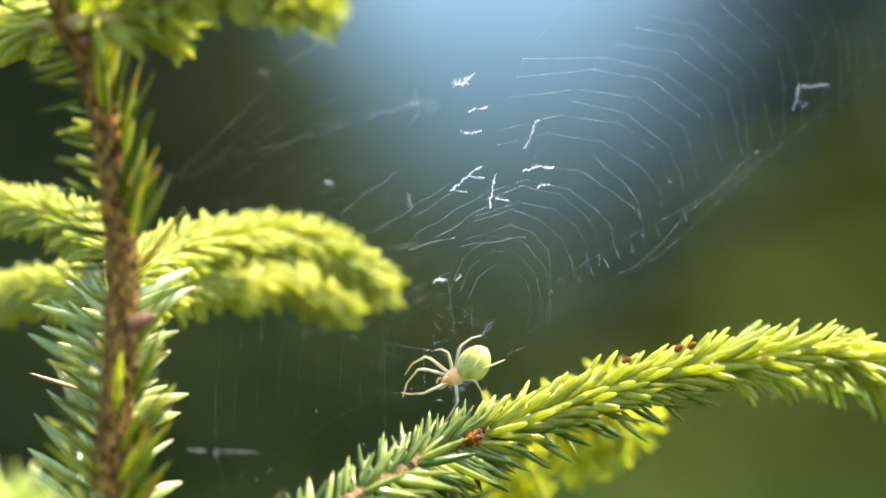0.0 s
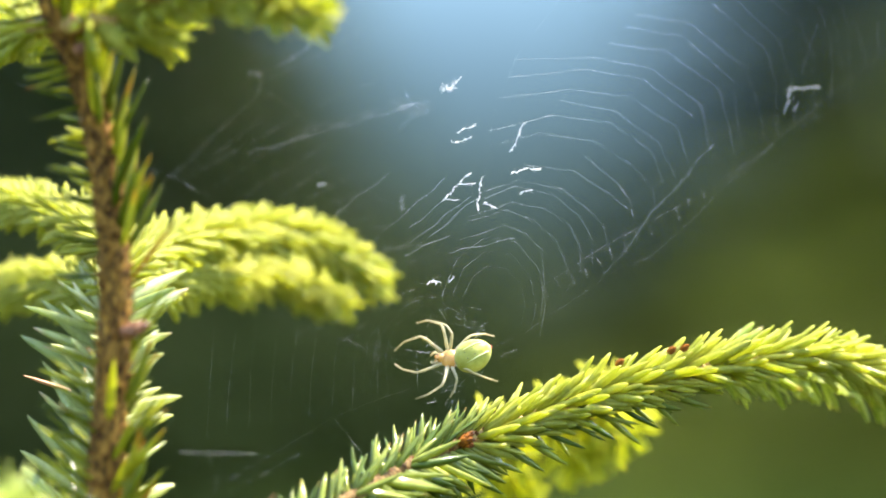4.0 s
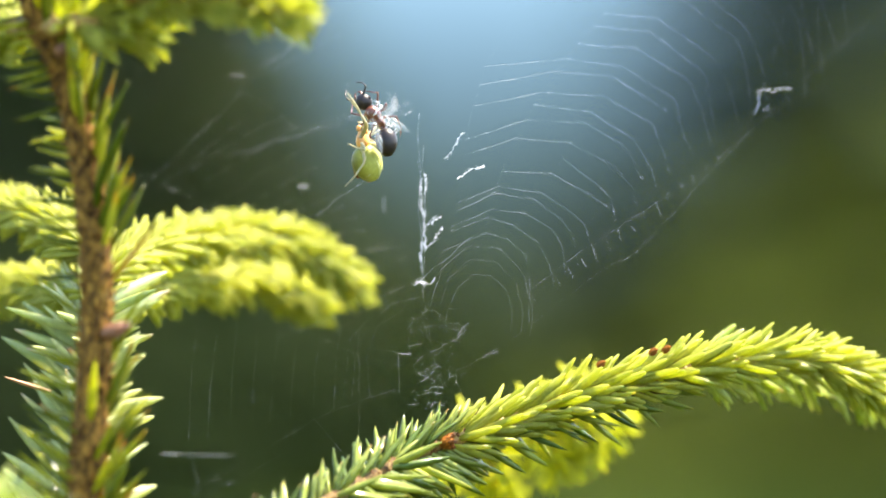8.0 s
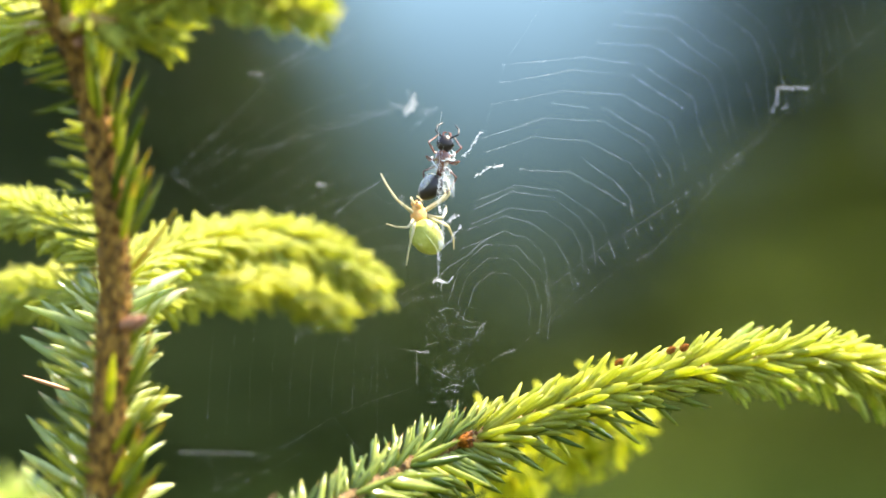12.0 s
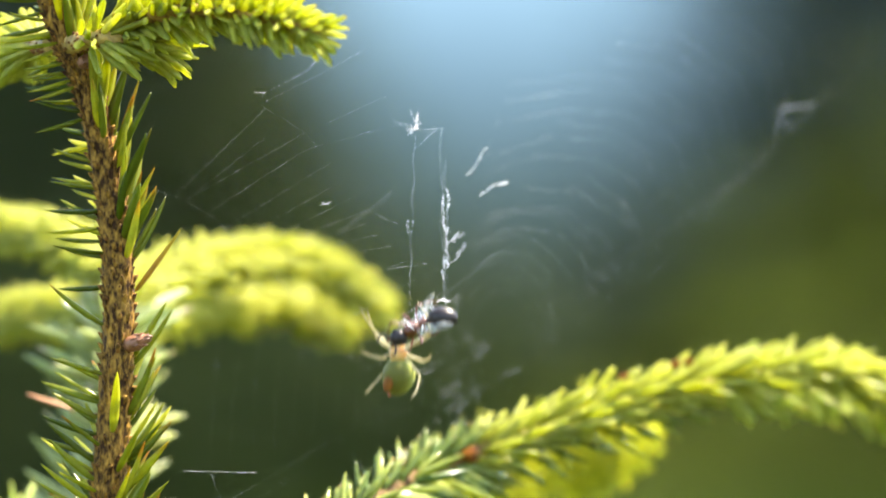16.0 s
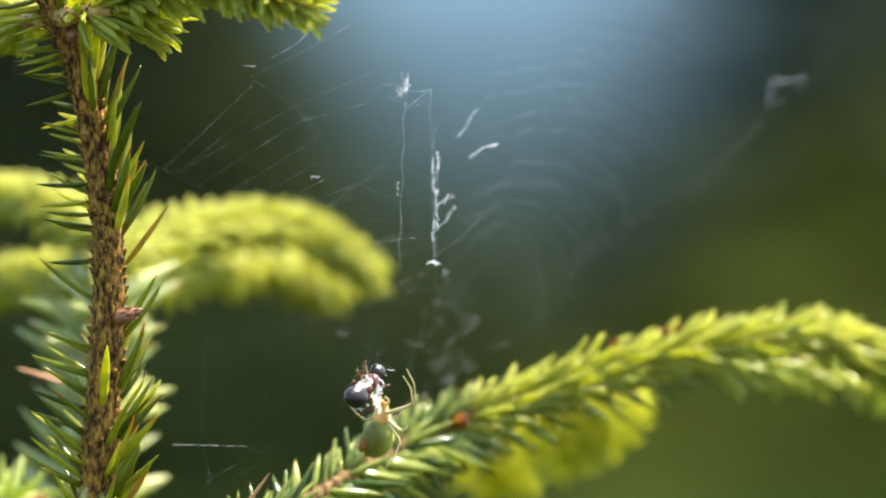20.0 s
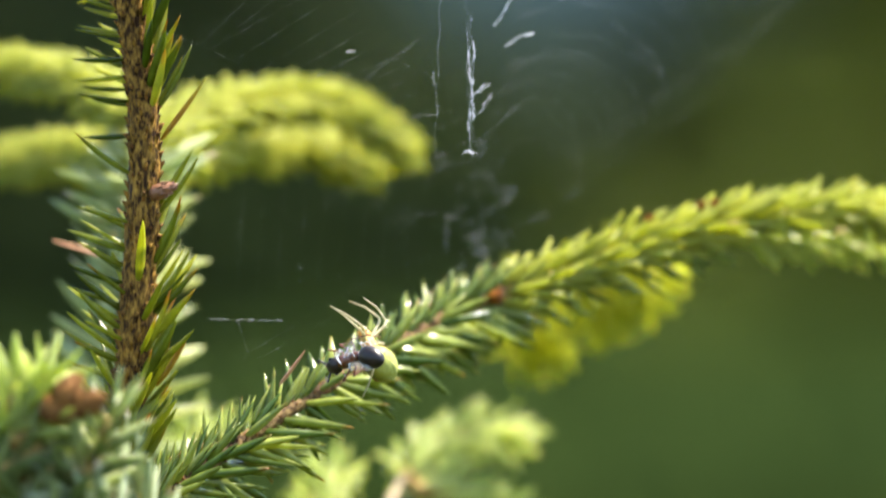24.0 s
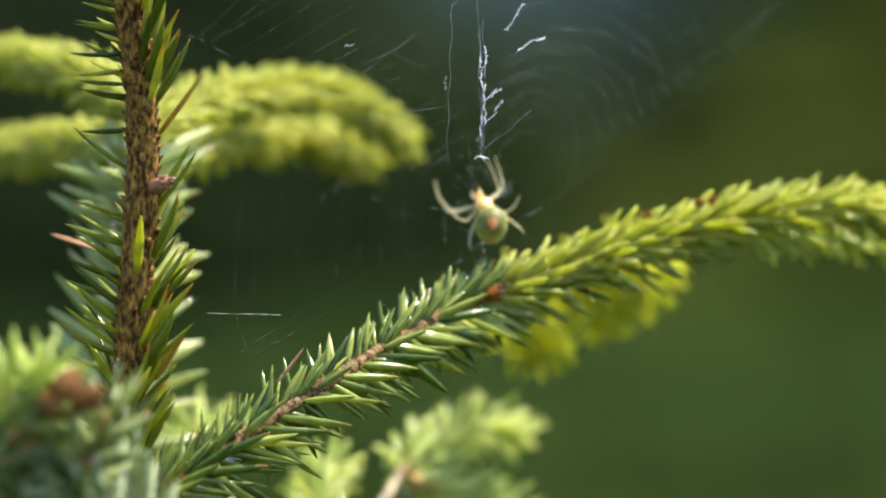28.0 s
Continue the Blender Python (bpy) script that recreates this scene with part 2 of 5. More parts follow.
def curve_points(pts, count):
    """Points along a smooth line through pts."""
    pts = [Vector(p) for p in pts]
    ends = [2 * pts[0] - pts[1]] + pts + [2 * pts[-1] - pts[-2]]
    out = []
    for i in range(count):
        f = i / (count - 1) * (len(pts) - 1)
        k = min(int(f), len(pts) - 2)
        t = f - k
        a, b, c, d = ends[k:k + 4]
        out.append(0.5 * (2 * b + (c - a) * t + (2 * a - 5 * b + 4 * c - d) * t * t + (3 * b - 3 * c + d - a) * t ** 3))
    return out


def tube(pts, radii, sides=8, wobble=0.0, rng=None, cap=True):
    """Vertices and faces of a tube along pts."""
    verts, faces = [], []
    side = None
    for i, p in enumerate(pts):
        t = (pts[min(i + 1, len(pts) - 1)] - pts[max(i - 1, 0)]).normalized()
        side = (side or (Vector((0, 1, 0)) if abs(t.y) < 0.9 else Vector((1, 0, 0))))
        side = (side - side.dot(t) * t).normalized()
        other = t.cross(side)
        for k in range(sides):
            a = 2 * math.pi * k / sides
            r = radii[i] * (1 + (wobble * (rng.random() - 0.5) if rng else 0))
            verts.append(p + r * (math.cos(a) * side + math.sin(a) * other))
    for i in range(len(pts) - 1):
        for k in range(sides):
            j = (k + 1) % sides
            faces.append((i * sides + k, i * sides + j, (i + 1) * sides + j, (i + 1) * sides + k))
    if cap:
        faces.append(tuple(range(sides))[::-1])
        faces.append(tuple(range((len(pts) - 1) * sides, len(pts) * sides)))
    return verts, faces


def join(pieces):
    verts, faces = [], []
    for v, f in pieces:
        k = len(verts)
        verts += v
        faces += [tuple(i + k for i in q) for q in f]
    return verts, faces


def egg(length, width, height, blunt=0.0, rings=14, sides=16, centre=(0, 0, 0)):
    """A rounded body along x; blunt > 0 makes the front fuller."""
    verts, faces = [], []
    c = Vector(centre)
    for i in range(1, rings):
        a = math.pi * i / rings
        x = -math.cos(a)
        r = math.sin(a) * (1 + blunt * x)
        for k in range(sides):
            b = 2 * math.pi * k / sides
            verts.append(c + Vector((x * length / 2, r * math.cos(b) * width / 2, r * math.sin(b) * height / 2)))
    for i in range(rings - 2):
        for k in range(sides):
            j = (k + 1) % sides
            faces.append((i * sides + k, i * sides + j, (i + 1) * sides + j, (i + 1) * sides + k))
    n = len(verts)
    verts += [c + Vector((-length / 2, 0, 0)), c + Vector((length / 2, 0, 0))]
    for k in range(sides):
        j = (k + 1) % sides
        faces.append((n, j, k))
        faces.append((n + 1, (rings - 2) * sides + k, (rings - 2) * sides + j))
    return verts, faces


# ---- needles ----
def needle_shape(bend, wide, twist, blunt=False):
    """A needle one unit long: a four-sided blade on a short peg, with a blunt point."""
    verts, faces, along = [], [], []
    end = ((0.6, 0.98), (0.86, 0.78), (0.97, 0.40)) if blunt else ((0.58, 0.92), (0.82, 0.58), (0.95, 0.22))
    for t, w in ((0.0, 0.35), (0.06, 0.75), (0.28, 1.0)) + end:
        for k in range(4):
            a = math.pi / 2 * k + twist * t
            verts.append(Vector((t, w * wide * 0.5 * math.cos(a), w * wide * 0.32 * math.sin(a) + bend * t * t)))
            along.append(t)
    n = len(verts)
    for i in range(n // 4 - 1):
        for k in range(4):
            j = (k + 1) % 4
            faces.append((i * 4 + k, i * 4 + j, i * 4 + 4 + j, i * 4 + 4 + k))
    verts.append(Vector((1, 0, bend)))
    along.append(1.0)
    for k in range(4):
        faces.append((n - 4 + k, n - 4 + (k + 1) % 4, n))
    return verts, faces, along


def needle_pose(base, way, length, rng, toward=None):
    """A needle's place; its bend curves towards the shoot's tip where that is given."""
    x = way.normalized()
    if toward:
        y = (toward + 0.35 * Vector((rng.uniform(-1, 1), rng.uniform(-1, 1), rng.uniform(-1, 1)))).cross(x).normalized()
    else:
        y = Vector((rng.uniform(-1, 1), rng.uniform(-1, 1), rng.uniform(-1, 1))).cross(x).normalized()
    z = x.cross(y)
    m = Matrix((x, y, z)).transposed().to_4x4()
    return Matrix.Translation(base) @ m @ Matrix.Diagonal((length, length, length, 1))


def shoot(parent, rng, pts, radii, count, length, lean, material, single, bark, lift=0.0, span=(0.0, 1.0), up_side=0.0, shapes=None, tip=True, fall=0.15, wide=0.11, stem=True, tip_length=0.8, base_length=1.0, under=1.0, far=None, blunt=False, parted=0.0, curl=False, ragged=11):
    """A leafy shoot: a bark-covered axis with pegs, and needles set in a spiral on it."""
    axis = curve_points([vec(p) for p in pts], 60)
    n = len(axis)
    rad = [(radii[0] + (radii[1] - radii[0]) * i / (n - 1)) / 1000 for i in range(n)]
    if stem:
        pieces = []
        for k in range(int(count * 1.3) if single else int(count * 0.5)):
            i = rng.randrange(1, n - 2)
            t = (axis[i + 1] - axis[i]).normalized()
            o = Vector((rng.uniform(-1, 1), rng.uniform(-1, 1), rng.uniform(-1, 1)))
            o = (o - o.dot(t) * t).normalized()
            p = axis[i] + o * rad[i] * 0.85
            e = p + (o * 0.8 + t * 0.6) * rad[i] * 0.42
            pieces.append(tube([p, p.lerp(e, 0.6), e], [rad[i] * 0.2, rad[i] * 0.17, rad[i] * 0.10], 5))
        wood = tube(axis, rad, 12, 0.16, rng)
        me = mesh_of("stem", *join([wood] + pieces), bark)
        me.materials.append(PEG)
        k = len(wood[1])
        me.polygons.foreach_set("material_index", [0] * k + [1] * (len(me.polygons) - k))
        child("stem", me, parent)
    shapes = shapes or [needle_shape(rng.uniform(0.03, 0.2) if curl else rng.uniform(-0.08, 0.1), wide * rng.uniform(0.85, 1.15), rng.uniform(-0.5, 0.5), blunt) for _ in range(8)]
    shared = [mesh_of("needle", v, f, material, True, a) for v, f, a in shapes] if single else None
    allv, allf, alla = [], [], []
    for k in range(count):
        s = span[0] + (span[1] - span[0]) * (k + rng.random() * 0.8) / count
        i = min(int(s * (n - 1)), n - 2)
        t = (axis[i + 1] - axis[i]).normalized()
        side = Vector((0, 1, 0)) - t.y * t
        side.normalize()
        other = t.cross(side)
        phi = k * 2.39996 + rng.uniform(-0.35, 0.35)
        o = math.cos(phi) * side + math.sin(phi) * other
        if parted and abs(o.y) > 0.35 and rng.random() < parted:
            o = (o + Vector((0, -0.4 * o.y, rng.choice((-1, 1)) * 1.7))).normalized()
        if up_side and o.z < -0.3 and rng.random() < up_side:
            o = -o
        a = radians(lean + rng.uniform(-ragged, ragged)) * (1 - 0.45 * max(0, (s - 0.85) / 0.15) * (1 if tip else 0))
        way = math.cos(a) * t + math.sin(a) * o + Vector((0, 0, lift))
        shrink = base_length + (tip_length - base_length) * s
        size = length / 1000 * shrink * rng.uniform(1 - fall, 1 + fall)
        if under != 1.0:
            size *= 1 + (under - 1) * (-o.z if o.z < 0 else -0.75 * o.z)
        m = needle_pose(axis[i].lerp(axis[i + 1], rng.random()) + o * rad[i] * 0.8, way, size, rng, t if curl else None)
        if single and not (far and o.y > 0.1):
            child("needle", rng.choice(shared), parent, m=m)
        else:
            v, f, al = rng.choice(shapes)
            b = len(allv)
            allv += [m @ p for p in v]
            allf += [tuple(q + b for q in face) for face in f]
            alla += al
    if allv:
        child("needles", mesh_of("needles", allv, allf, far or material, True, alla), parent, kind="stuff")
    return axis, rad


def bud_mesh(length, width, material=BUD):
    """A pointed bud wrapped in scales."""
    pieces = [egg(length * 1.15, width, width, -0.55, 12, 12, (length * 0.45, 0, 0))]
    for row in range(4):
        for k in range(6):
            a = 2 * math.pi * (k + 0.5 * row) / 6
            x = length * (0.05 + 0.2 * row)
            r = width * 0.5 * math.sin(math.pi * min(0.95, 0.25 + 0.2 * row)) * 0.88
            c = Vector((x, r * math.cos(a), r * math.sin(a)))
            e = c + Vector((length * 0.28, r * 0.25 * math.cos(a), r * 0.25 * math.sin(a)))
            pieces.append(tube([c, c.lerp(e, 0.5), e], [width * 0.13, width * 0.12, width * 0.02], 6))
    return mesh_of("bud", *join(pieces), material)


def aim(p, way):
    q = Vector(way).to_track_quat("X", "Z").to_matrix().to_4x4()
    return Matrix.Translation(vec(p)) @ q


def thing(name, label, category, group="", kind=""):
    return tagged(new(name), label, category, group, kind)


# ---- ground and distance ----
def ground_sheet():
    verts, faces = [], []
    n = 60
    rings = [0.0] + [0.6 * 1.155 ** i for i in range(60)]
    for i, r in enumerate(rings):
        for k in range(n):
            a = 2 * math.pi * k / n
            x, y = r * math.cos(a), r * math.sin(a)
            z = 0.05 * noise.noise(Vector((x * 0.3, y * 0.3, 0))) * min(1, r / 3)
            verts.append((x, y, z))
    for i in range(len(rings) - 1):
        for k in range(n):
            j = (k + 1) % n
            faces.append((i * n + k, i * n + j, (i + 1) * n + j, (i + 1) * n + k))
    tagged(new("ground", mesh_of("ground", verts, faces, MEADOW)), "sunlit green forest meadow, far out of focus", "ground", kind="structure")


def hill_backdrop():
    """A far-off slope under the sky that glows; its blue haze is painted."""
    m, n, l, b = nodes_of("painted_haze_glow")
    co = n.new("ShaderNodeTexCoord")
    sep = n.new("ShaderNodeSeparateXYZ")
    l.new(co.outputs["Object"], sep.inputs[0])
    # haze put into the emission colour: dark foot, paler blue upwards
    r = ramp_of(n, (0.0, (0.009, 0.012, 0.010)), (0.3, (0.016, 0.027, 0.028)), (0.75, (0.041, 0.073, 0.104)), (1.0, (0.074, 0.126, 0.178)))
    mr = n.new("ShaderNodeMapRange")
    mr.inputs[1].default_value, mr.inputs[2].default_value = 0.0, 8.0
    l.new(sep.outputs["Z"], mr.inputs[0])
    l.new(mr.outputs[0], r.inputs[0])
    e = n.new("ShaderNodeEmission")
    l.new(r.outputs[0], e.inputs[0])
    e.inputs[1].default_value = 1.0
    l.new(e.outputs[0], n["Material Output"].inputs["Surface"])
    verts, faces = [], []
    k = 48
    for i in range(k + 1):
        a = radians(60 + 60 * i / k)
        x, y = 220 * math.cos(a), 220 * math.sin(a)
        top = 24 + 5 * noise.noise(Vector((i * 0.21, 3.0, 0))) + 2 * noise.noise(Vector((i * 0.9, 7.0, 0)))
        verts += [(x, y, -0.5), (x * 1.03, y * 1.03, top * 0.6), (x * 1.08, y * 1.08, top)]
    for i in range(k):
        for j in (0, 1):
            faces.append((i * 3 + j, i * 3 + j + 1, i * 3 + j + 4, i * 3 + j + 3))
    tagged(new("backdrop", mesh_of("backdrop", verts, faces, m)), "glowing backdrop painted as a hazy blue hillside in the far distance", "hill", kind="structure")


def far_spruce(x, y, height, spread, seed, label, leaf=FAR_GREEN, name="spruce_tree", full=1.0):
    """A young spruce: tapered trunk, whorls of drooping limbs, sprays of foliage with gaps."""
    rng = random.Random(seed)
    t = thing(name, label, "tree", "trees on the meadow")
    t.location = (x, y, 0)
    trunk = [Vector((0.03 * math.sin(i), 0.03 * math.cos(i * 1.3), height * i / 10)) for i in range(11)]
    child("trunk", mesh_of("trunk", *tube(trunk, [0.025 * height * (1.02 - i / 10) for i in range(11)], 8), FAR_BARK), t)
    limbs, verts, faces = [], [], []
    step = min(0.22, height / 9) if height < 6 else height / 30
    big = max(1.0, step / 0.22)
    for w in range(int(height / step)):
        z = 0.15 * min(1, height / 2) + w * step
        reach = spread * (1 - z / height) ** 0.9
        count = rng.randint(7, 9)
        turn = rng.random() * 6.28
        for k in range(count):
            a = turn + 2 * math.pi * k / count + rng.uniform(-0.2, 0.2)
            r = reach * rng.uniform(0.75, 1.1)
            d = Vector((math.cos(a), math.sin(a), 0))
            s = Vector((-d.y, d.x, 0))
            base = Vector((0, 0, z))
            end = base + d * r + Vector((0, 0, -0.15 * r + 0.05))
            limbs.append(tube([base, base.lerp(end, 0.5) + Vector((0, 0, 0.03)), end], [0.012, 0.008, 0.003], 4))
            for q in range(int(full * (16 + 46 * r) / big)):
                f = rng.uniform(0.12, 1.0)
                c = base.lerp(end, f)
                side = s * rng.choice((-1, 1)) * rng.uniform(0.4, 1.0) + d * rng.uniform(0.4, 1.0) + Vector((0, 0, rng.uniform(-0.5, 0.2)))
                side.normalize()
                size = big * rng.uniform(0.18, 0.38) * (0.6 + 0.5 * (1 - f))
                u = side.cross(Vector((rng.uniform(-1, 1), rng.uniform(-1, 1), 1))).normalized() * size * 0.2
                g = side.cross(u).normalized() * size * 0.12
                b = len(verts)
                verts += [c - u * 0.5, c + u * 0.5, c + side * size * 0.6 + u, c + side * size * 0.6 - u, c + side * size, c + side * size * 0.5 + g]
                faces += [(b, b + 1, b + 5), (b + 1, b + 2, b + 5), (b + 2, b + 4, b + 5), (b + 4, b + 3, b + 5), (b + 3, b, b + 5), (b, b + 3, b + 4, b + 2, b + 1)]
    child("branchwork", mesh_of("branchwork", *join(limbs), FAR_BARK), t, kind="stuff")
    child("crown", mesh_of("crown", verts, faces, leaf, False), t)


ground_sheet()
hill_backdrop()
# seeds 19 and 20: tall spruces added to shade the left meadow
for x, y, h, s, seed in ((-1.32, 40, 3.7, 2.1, 11), (2.85, 60, 8.6, 2.7, 12), (5.4, 64, 10.0, 3.0, 34), (-1.95, 46, 5.5, 2.45, 35), (-1.1, 47, 2.9, 1.75, 36), (-4.2, 44, 5.0, 2.4, 13), (6.2, 47, 5.5, 2.5, 14), (-0.2, 50, 1.3, 1.3, 15), (1.3, 52, 1.15, 1.2, 16), (-7.4, 50, 7.0, 3.0, 17), (10.0, 55, 7.5, 3.0, 18), (-4.4, 53, 11.0, 3.0, 19), (-6.2, 58, 13.0, 3.3, 20), (-1.25, 30, 0.95, 0.6, 23), (-0.55, 31, 0.85, 0.55, 24), (-0.9, 27, 0.6, 0.5, 25), (-1.6, 28, 0.9, 0.6, 26), (0.05, 33, 0.7, 0.5, 27), (-0.35, 29, 0.55, 0.45, 28), (-2.1, 32, 1.1, 0.7, 29)):
    if seed in (11, 35, 36):
        far_spruce(x, y, h, s, seed, "young spruce on the meadow, green painted brighter as if sunlit", FAR_GREEN_LIT, full=0.45 if seed == 11 else 0.9)
    elif seed < 23 or seed > 33:
        far_spruce(x, y, h, s, seed, "young dark green spruce standing on the meadow")
    else:
        # saplings added to tone down the left part of the meadow
        far_spruce(x, y, h, s, seed, "knee-high spruce sapling added on the meadow, green painted as if sunlit", FAR_GREEN_LIT)
far_spruce(3.5, 42, 2.75, 4.4, 33, "broad low olive-green bush in full sun", FAR_LIGHT, "bush")



def darkening_bed():
    """Low dark blades added to darken the nearer part of the meadow."""
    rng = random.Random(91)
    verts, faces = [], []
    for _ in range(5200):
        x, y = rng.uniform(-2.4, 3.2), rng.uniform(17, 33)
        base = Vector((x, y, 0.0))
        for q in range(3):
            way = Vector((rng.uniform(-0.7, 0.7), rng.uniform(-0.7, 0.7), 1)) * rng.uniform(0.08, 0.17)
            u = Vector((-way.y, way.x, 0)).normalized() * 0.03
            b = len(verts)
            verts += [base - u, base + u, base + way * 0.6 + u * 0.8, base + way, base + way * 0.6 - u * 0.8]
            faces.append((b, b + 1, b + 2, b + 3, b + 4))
    tagged(new("undergrowth", mesh_of("undergrowth", verts, faces, DARKENING_BLADES, False)), "low dark green blades added to darken the near meadow", "plants", kind="stuff")


darkening_bed()


# ---- the young spruce in front ----
def main_stem():
    rng = random.Random(21)
    t = thing("spruce_leader", "upright brown spruce stem with dark and yellow-green needles", "twig")
    pts = [(-55.54, -62.00, -60.44), (-53.94, -62.00, -49.76), (-52.70, -62.00, -39.26), (-51.27, -62.00, -23.05), (-50.56, -62.00, -5.25), (-51.63, -62.00, 9.88), (-55.01, -62.00, 26.79), (-59.82, -62.00, 38.36), (-63.56, -62.00, 49.94)]
    axis = curve_points([vec(p) for p in pts], 90)
    n = len(axis)
    rad = [(2.65 - 1.0 * max(0.0, i / (n - 1) - 0.4) / 0.6) / 1000 for i in range(n)]
    # bark: leaf cushions in a spiral, each with the stub of a peg
    pegs = []
    for k in range(520):
        i = min(n - 2, int((k + rng.random()) / 520 * (n - 1)))
        d = (axis[i + 1] - axis[i]).normalized()
        a = k * 2.39996 + rng.uniform(-0.3, 0.3)
        o = Vector((math.cos(a), math.sin(a), 0))
        o = (o - o.dot(d) * d).normalized()
        p = axis[i] + o * rad[i] * 0.86
        big = rng.uniform(0.7, 1.25)
        pegs.append(tube([p - d * 0.0011, p + o * 0.00025, p + d * 0.0005 + o * 0.00055 * big, p + d * 0.0008 + o * 0.00095 * big], [0.0002, 0.0004 * big, 0.00034 * big, 0.00013], 5))
    wood = tube(axis, rad, 16, 0.14, rng)
    me = mesh_of("stem", *join([wood] + pegs), BARK)
    me.materials.append(PEG)
    k = len(wood[1])
    me.polygons.foreach_set("material_index", [0] * k + [q % 7 == 0 for q in range(len(me.polygons) - k)])
    child("stem", me, t)
    shared = [mesh_of("needle", v, f, NEEDLE_STEM, True, a) for v, f, a in (needle_shape(rng.uniform(0.0, 0.14), rng.uniform(0.135, 0.175), rng.uniform(-0.4, 0.4)) for _ in range(8))]
    dry = [mesh_of("needle", v, f, NEEDLE_DRY, True, a) for v, f, a in (needle_shape(0.1, 0.15, 0.6), needle_shape(0.03, 0.12, 0.3))]
    for k in range(430):
        s = 0.04 + 0.96 * (k + rng.random() * 0.8) / 430
        i = min(int(s * (n - 1)), n - 2)
        d = (axis[i + 1] - axis[i]).normalized()
        a = k * 2.39996 + rng.uniform(-0.4, 0.4)
        o = Vector((math.cos(a), math.sin(a), 0))
        # the side towards the path is nearly bare, and so is the stretch about the bud
        if o.y < -0.3 and rng.random() < (0.3 if o.x > 0.1 else 0.5) or 0.40 < s < 0.55 and rng.random() < 0.62:
            continue
        o = (o - o.dot(d) * d).normalized()
        if o.x > 0.0:
            lean, length = rng.uniform(24, 46), rng.uniform(8.6, 12.2)
        elif s > 0.5:
            lean, length = rng.uniform(66, 98), rng.uniform(6.6, 9.4)
        else:
            lean, length = rng.uniform(44, 86), rng.uniform(8.0, 11.2)
        way = math.cos(radians(lean)) * d + math.sin(radians(lean)) * o + Vector((0, -0.12, 0))
        if way.normalized().y < -0.72:
            continue
        m = needle_pose(axis[i].lerp(axis[i + 1], rng.random()) + o * rad[i] * 0.9, way, length / 1000, rng, d)
        child("needle", rng.choice(shared), t, m=m)
    for at, way, length, which in (((-48.6, -63.2, -42.2), (0.55, -0.1, 0.75), 9.5, 0), ((-47.9, -63.0, -3.4), (0.62, -0.1, 0.80), 12.5, 1), ((-50.2, -63.0, 21.5), (0.35, -0.1, 0.95), 9.0, 1)):
        child("needle", dry[which], t, "yellow and brown, drying", needle_pose(vec(at), Vector(way), length / 1000, rng, Vector((0, 0, 1))))
    # below the view the stem goes on down to the ground, and the lower boughs spring from it
    foot = [vec(p) for p in ((-55.54, -62.00, -60.44), (-55.54, -62.00, -85.36), (-57, -60, -300), (-55, -58, -650), (-54, -56, -1030))]
    child("trunk", mesh_of("trunk", *tube(curve_points(foot, 30), [0.003 + 0.0002 * i for i in range(30)], 12, 0.15, rng), BARK), t)
    for base, fork, low in (((-10.6, 62.0, -62.2), (-20.5, 40.0, -76.0), 1), ((-23.0, 48.0, -69.5), (-23.16, 40.0, -71.3), 1), ((-60.53, 24.00, -58.18), (-55.72, -62.00, -79.13), 20), ((-51.14, -74.00, -63.94), (-55.37, -62.00, -72.90), 3), ((-23.16, 40.00, -71.09), (-55.37, -62.00, -92.49), 12), ((-60.88, -147, -60.61), (-55.37, -62.00, -87.14), 6), ((-46.64, -132, -65.48), (-55.37, -62.00, -83.58), 6), ((-71.81, -147, -47.99), (-55.37, -62.00, -90.00), 6), ((-70.97, -147, -53.89), (-55.37, -62.00, -95.00), 6), ((-65.08, -147, -62.29), (-55.37, -62.00, -99.00), 6), ((-52.47, -147, -62.29), (-55.37, -62.00, -93.00), 6), ((-66.77, -147, -45.06), (-55.37, -62.00, -97.00), 6), ((-67.61, -147, -47.15), (-55.37, -62.00, -101.00), 6)):
        mid = (vec(base) + vec(fork)) / 2 - Vector((0, 0, low / 1000))
        child("limb", mesh_of("limb", *tube(curve_points([vec(fork), mid, vec(base)], 14), [(0.0019 if base[1] < 40 else 0.0014) - 0.00005 * i for i in range(14)], 9, 0.15, rng), BARK if base[1] < 40 else BARK_PALE), t)
    child("bud", bud_mesh(0.0044, 0.0023), t, "brown pointed bud", aim((-49.2, -64.00, -11.95), (0.93, -0.2, 0.36)))
    child("bud", bud_mesh(0.0030, 0.0020), t, "reddish brown bud", aim((-56.36, -64.00, 32.27), (0.6, -0.5, 0.5)))
    return t


def back_stem():
    rng = random.Random(22)
    t = thing("spruce_side_shoot", "upright spruce shoot with pale shiny needles behind the stem", "twig")
    pts = [(-60.53, 24.00, -58.18), (-56.96, 24.00, -43.14), (-55.57, 22.00, -29.95), (-54.57, 20.00, -18.66), (-53.69, 16.00, -11.13), (-53.50, 16.00, 0.09)]
    shoot(t, rng, pts, (1.9, 1.5), 135, 12.4, 62, MASS_OLD, False, BARK, lift=0.1, span=(0.0, 0.85), fall=0.38, wide=0.165, ragged=16)
    v, f, a = needle_shape(0.03, 0.13, 0.3)
    child("dead_needle", mesh_of("dead_needle", v, f, DEAD, True, a), t, "dry reddish needle", aim((-59.60, -6.00, -22.79), (-0.95, -0.1, 0.28)) @ Matrix.Diagonal((0.0085, 0.0085, 0.0085, 1)))


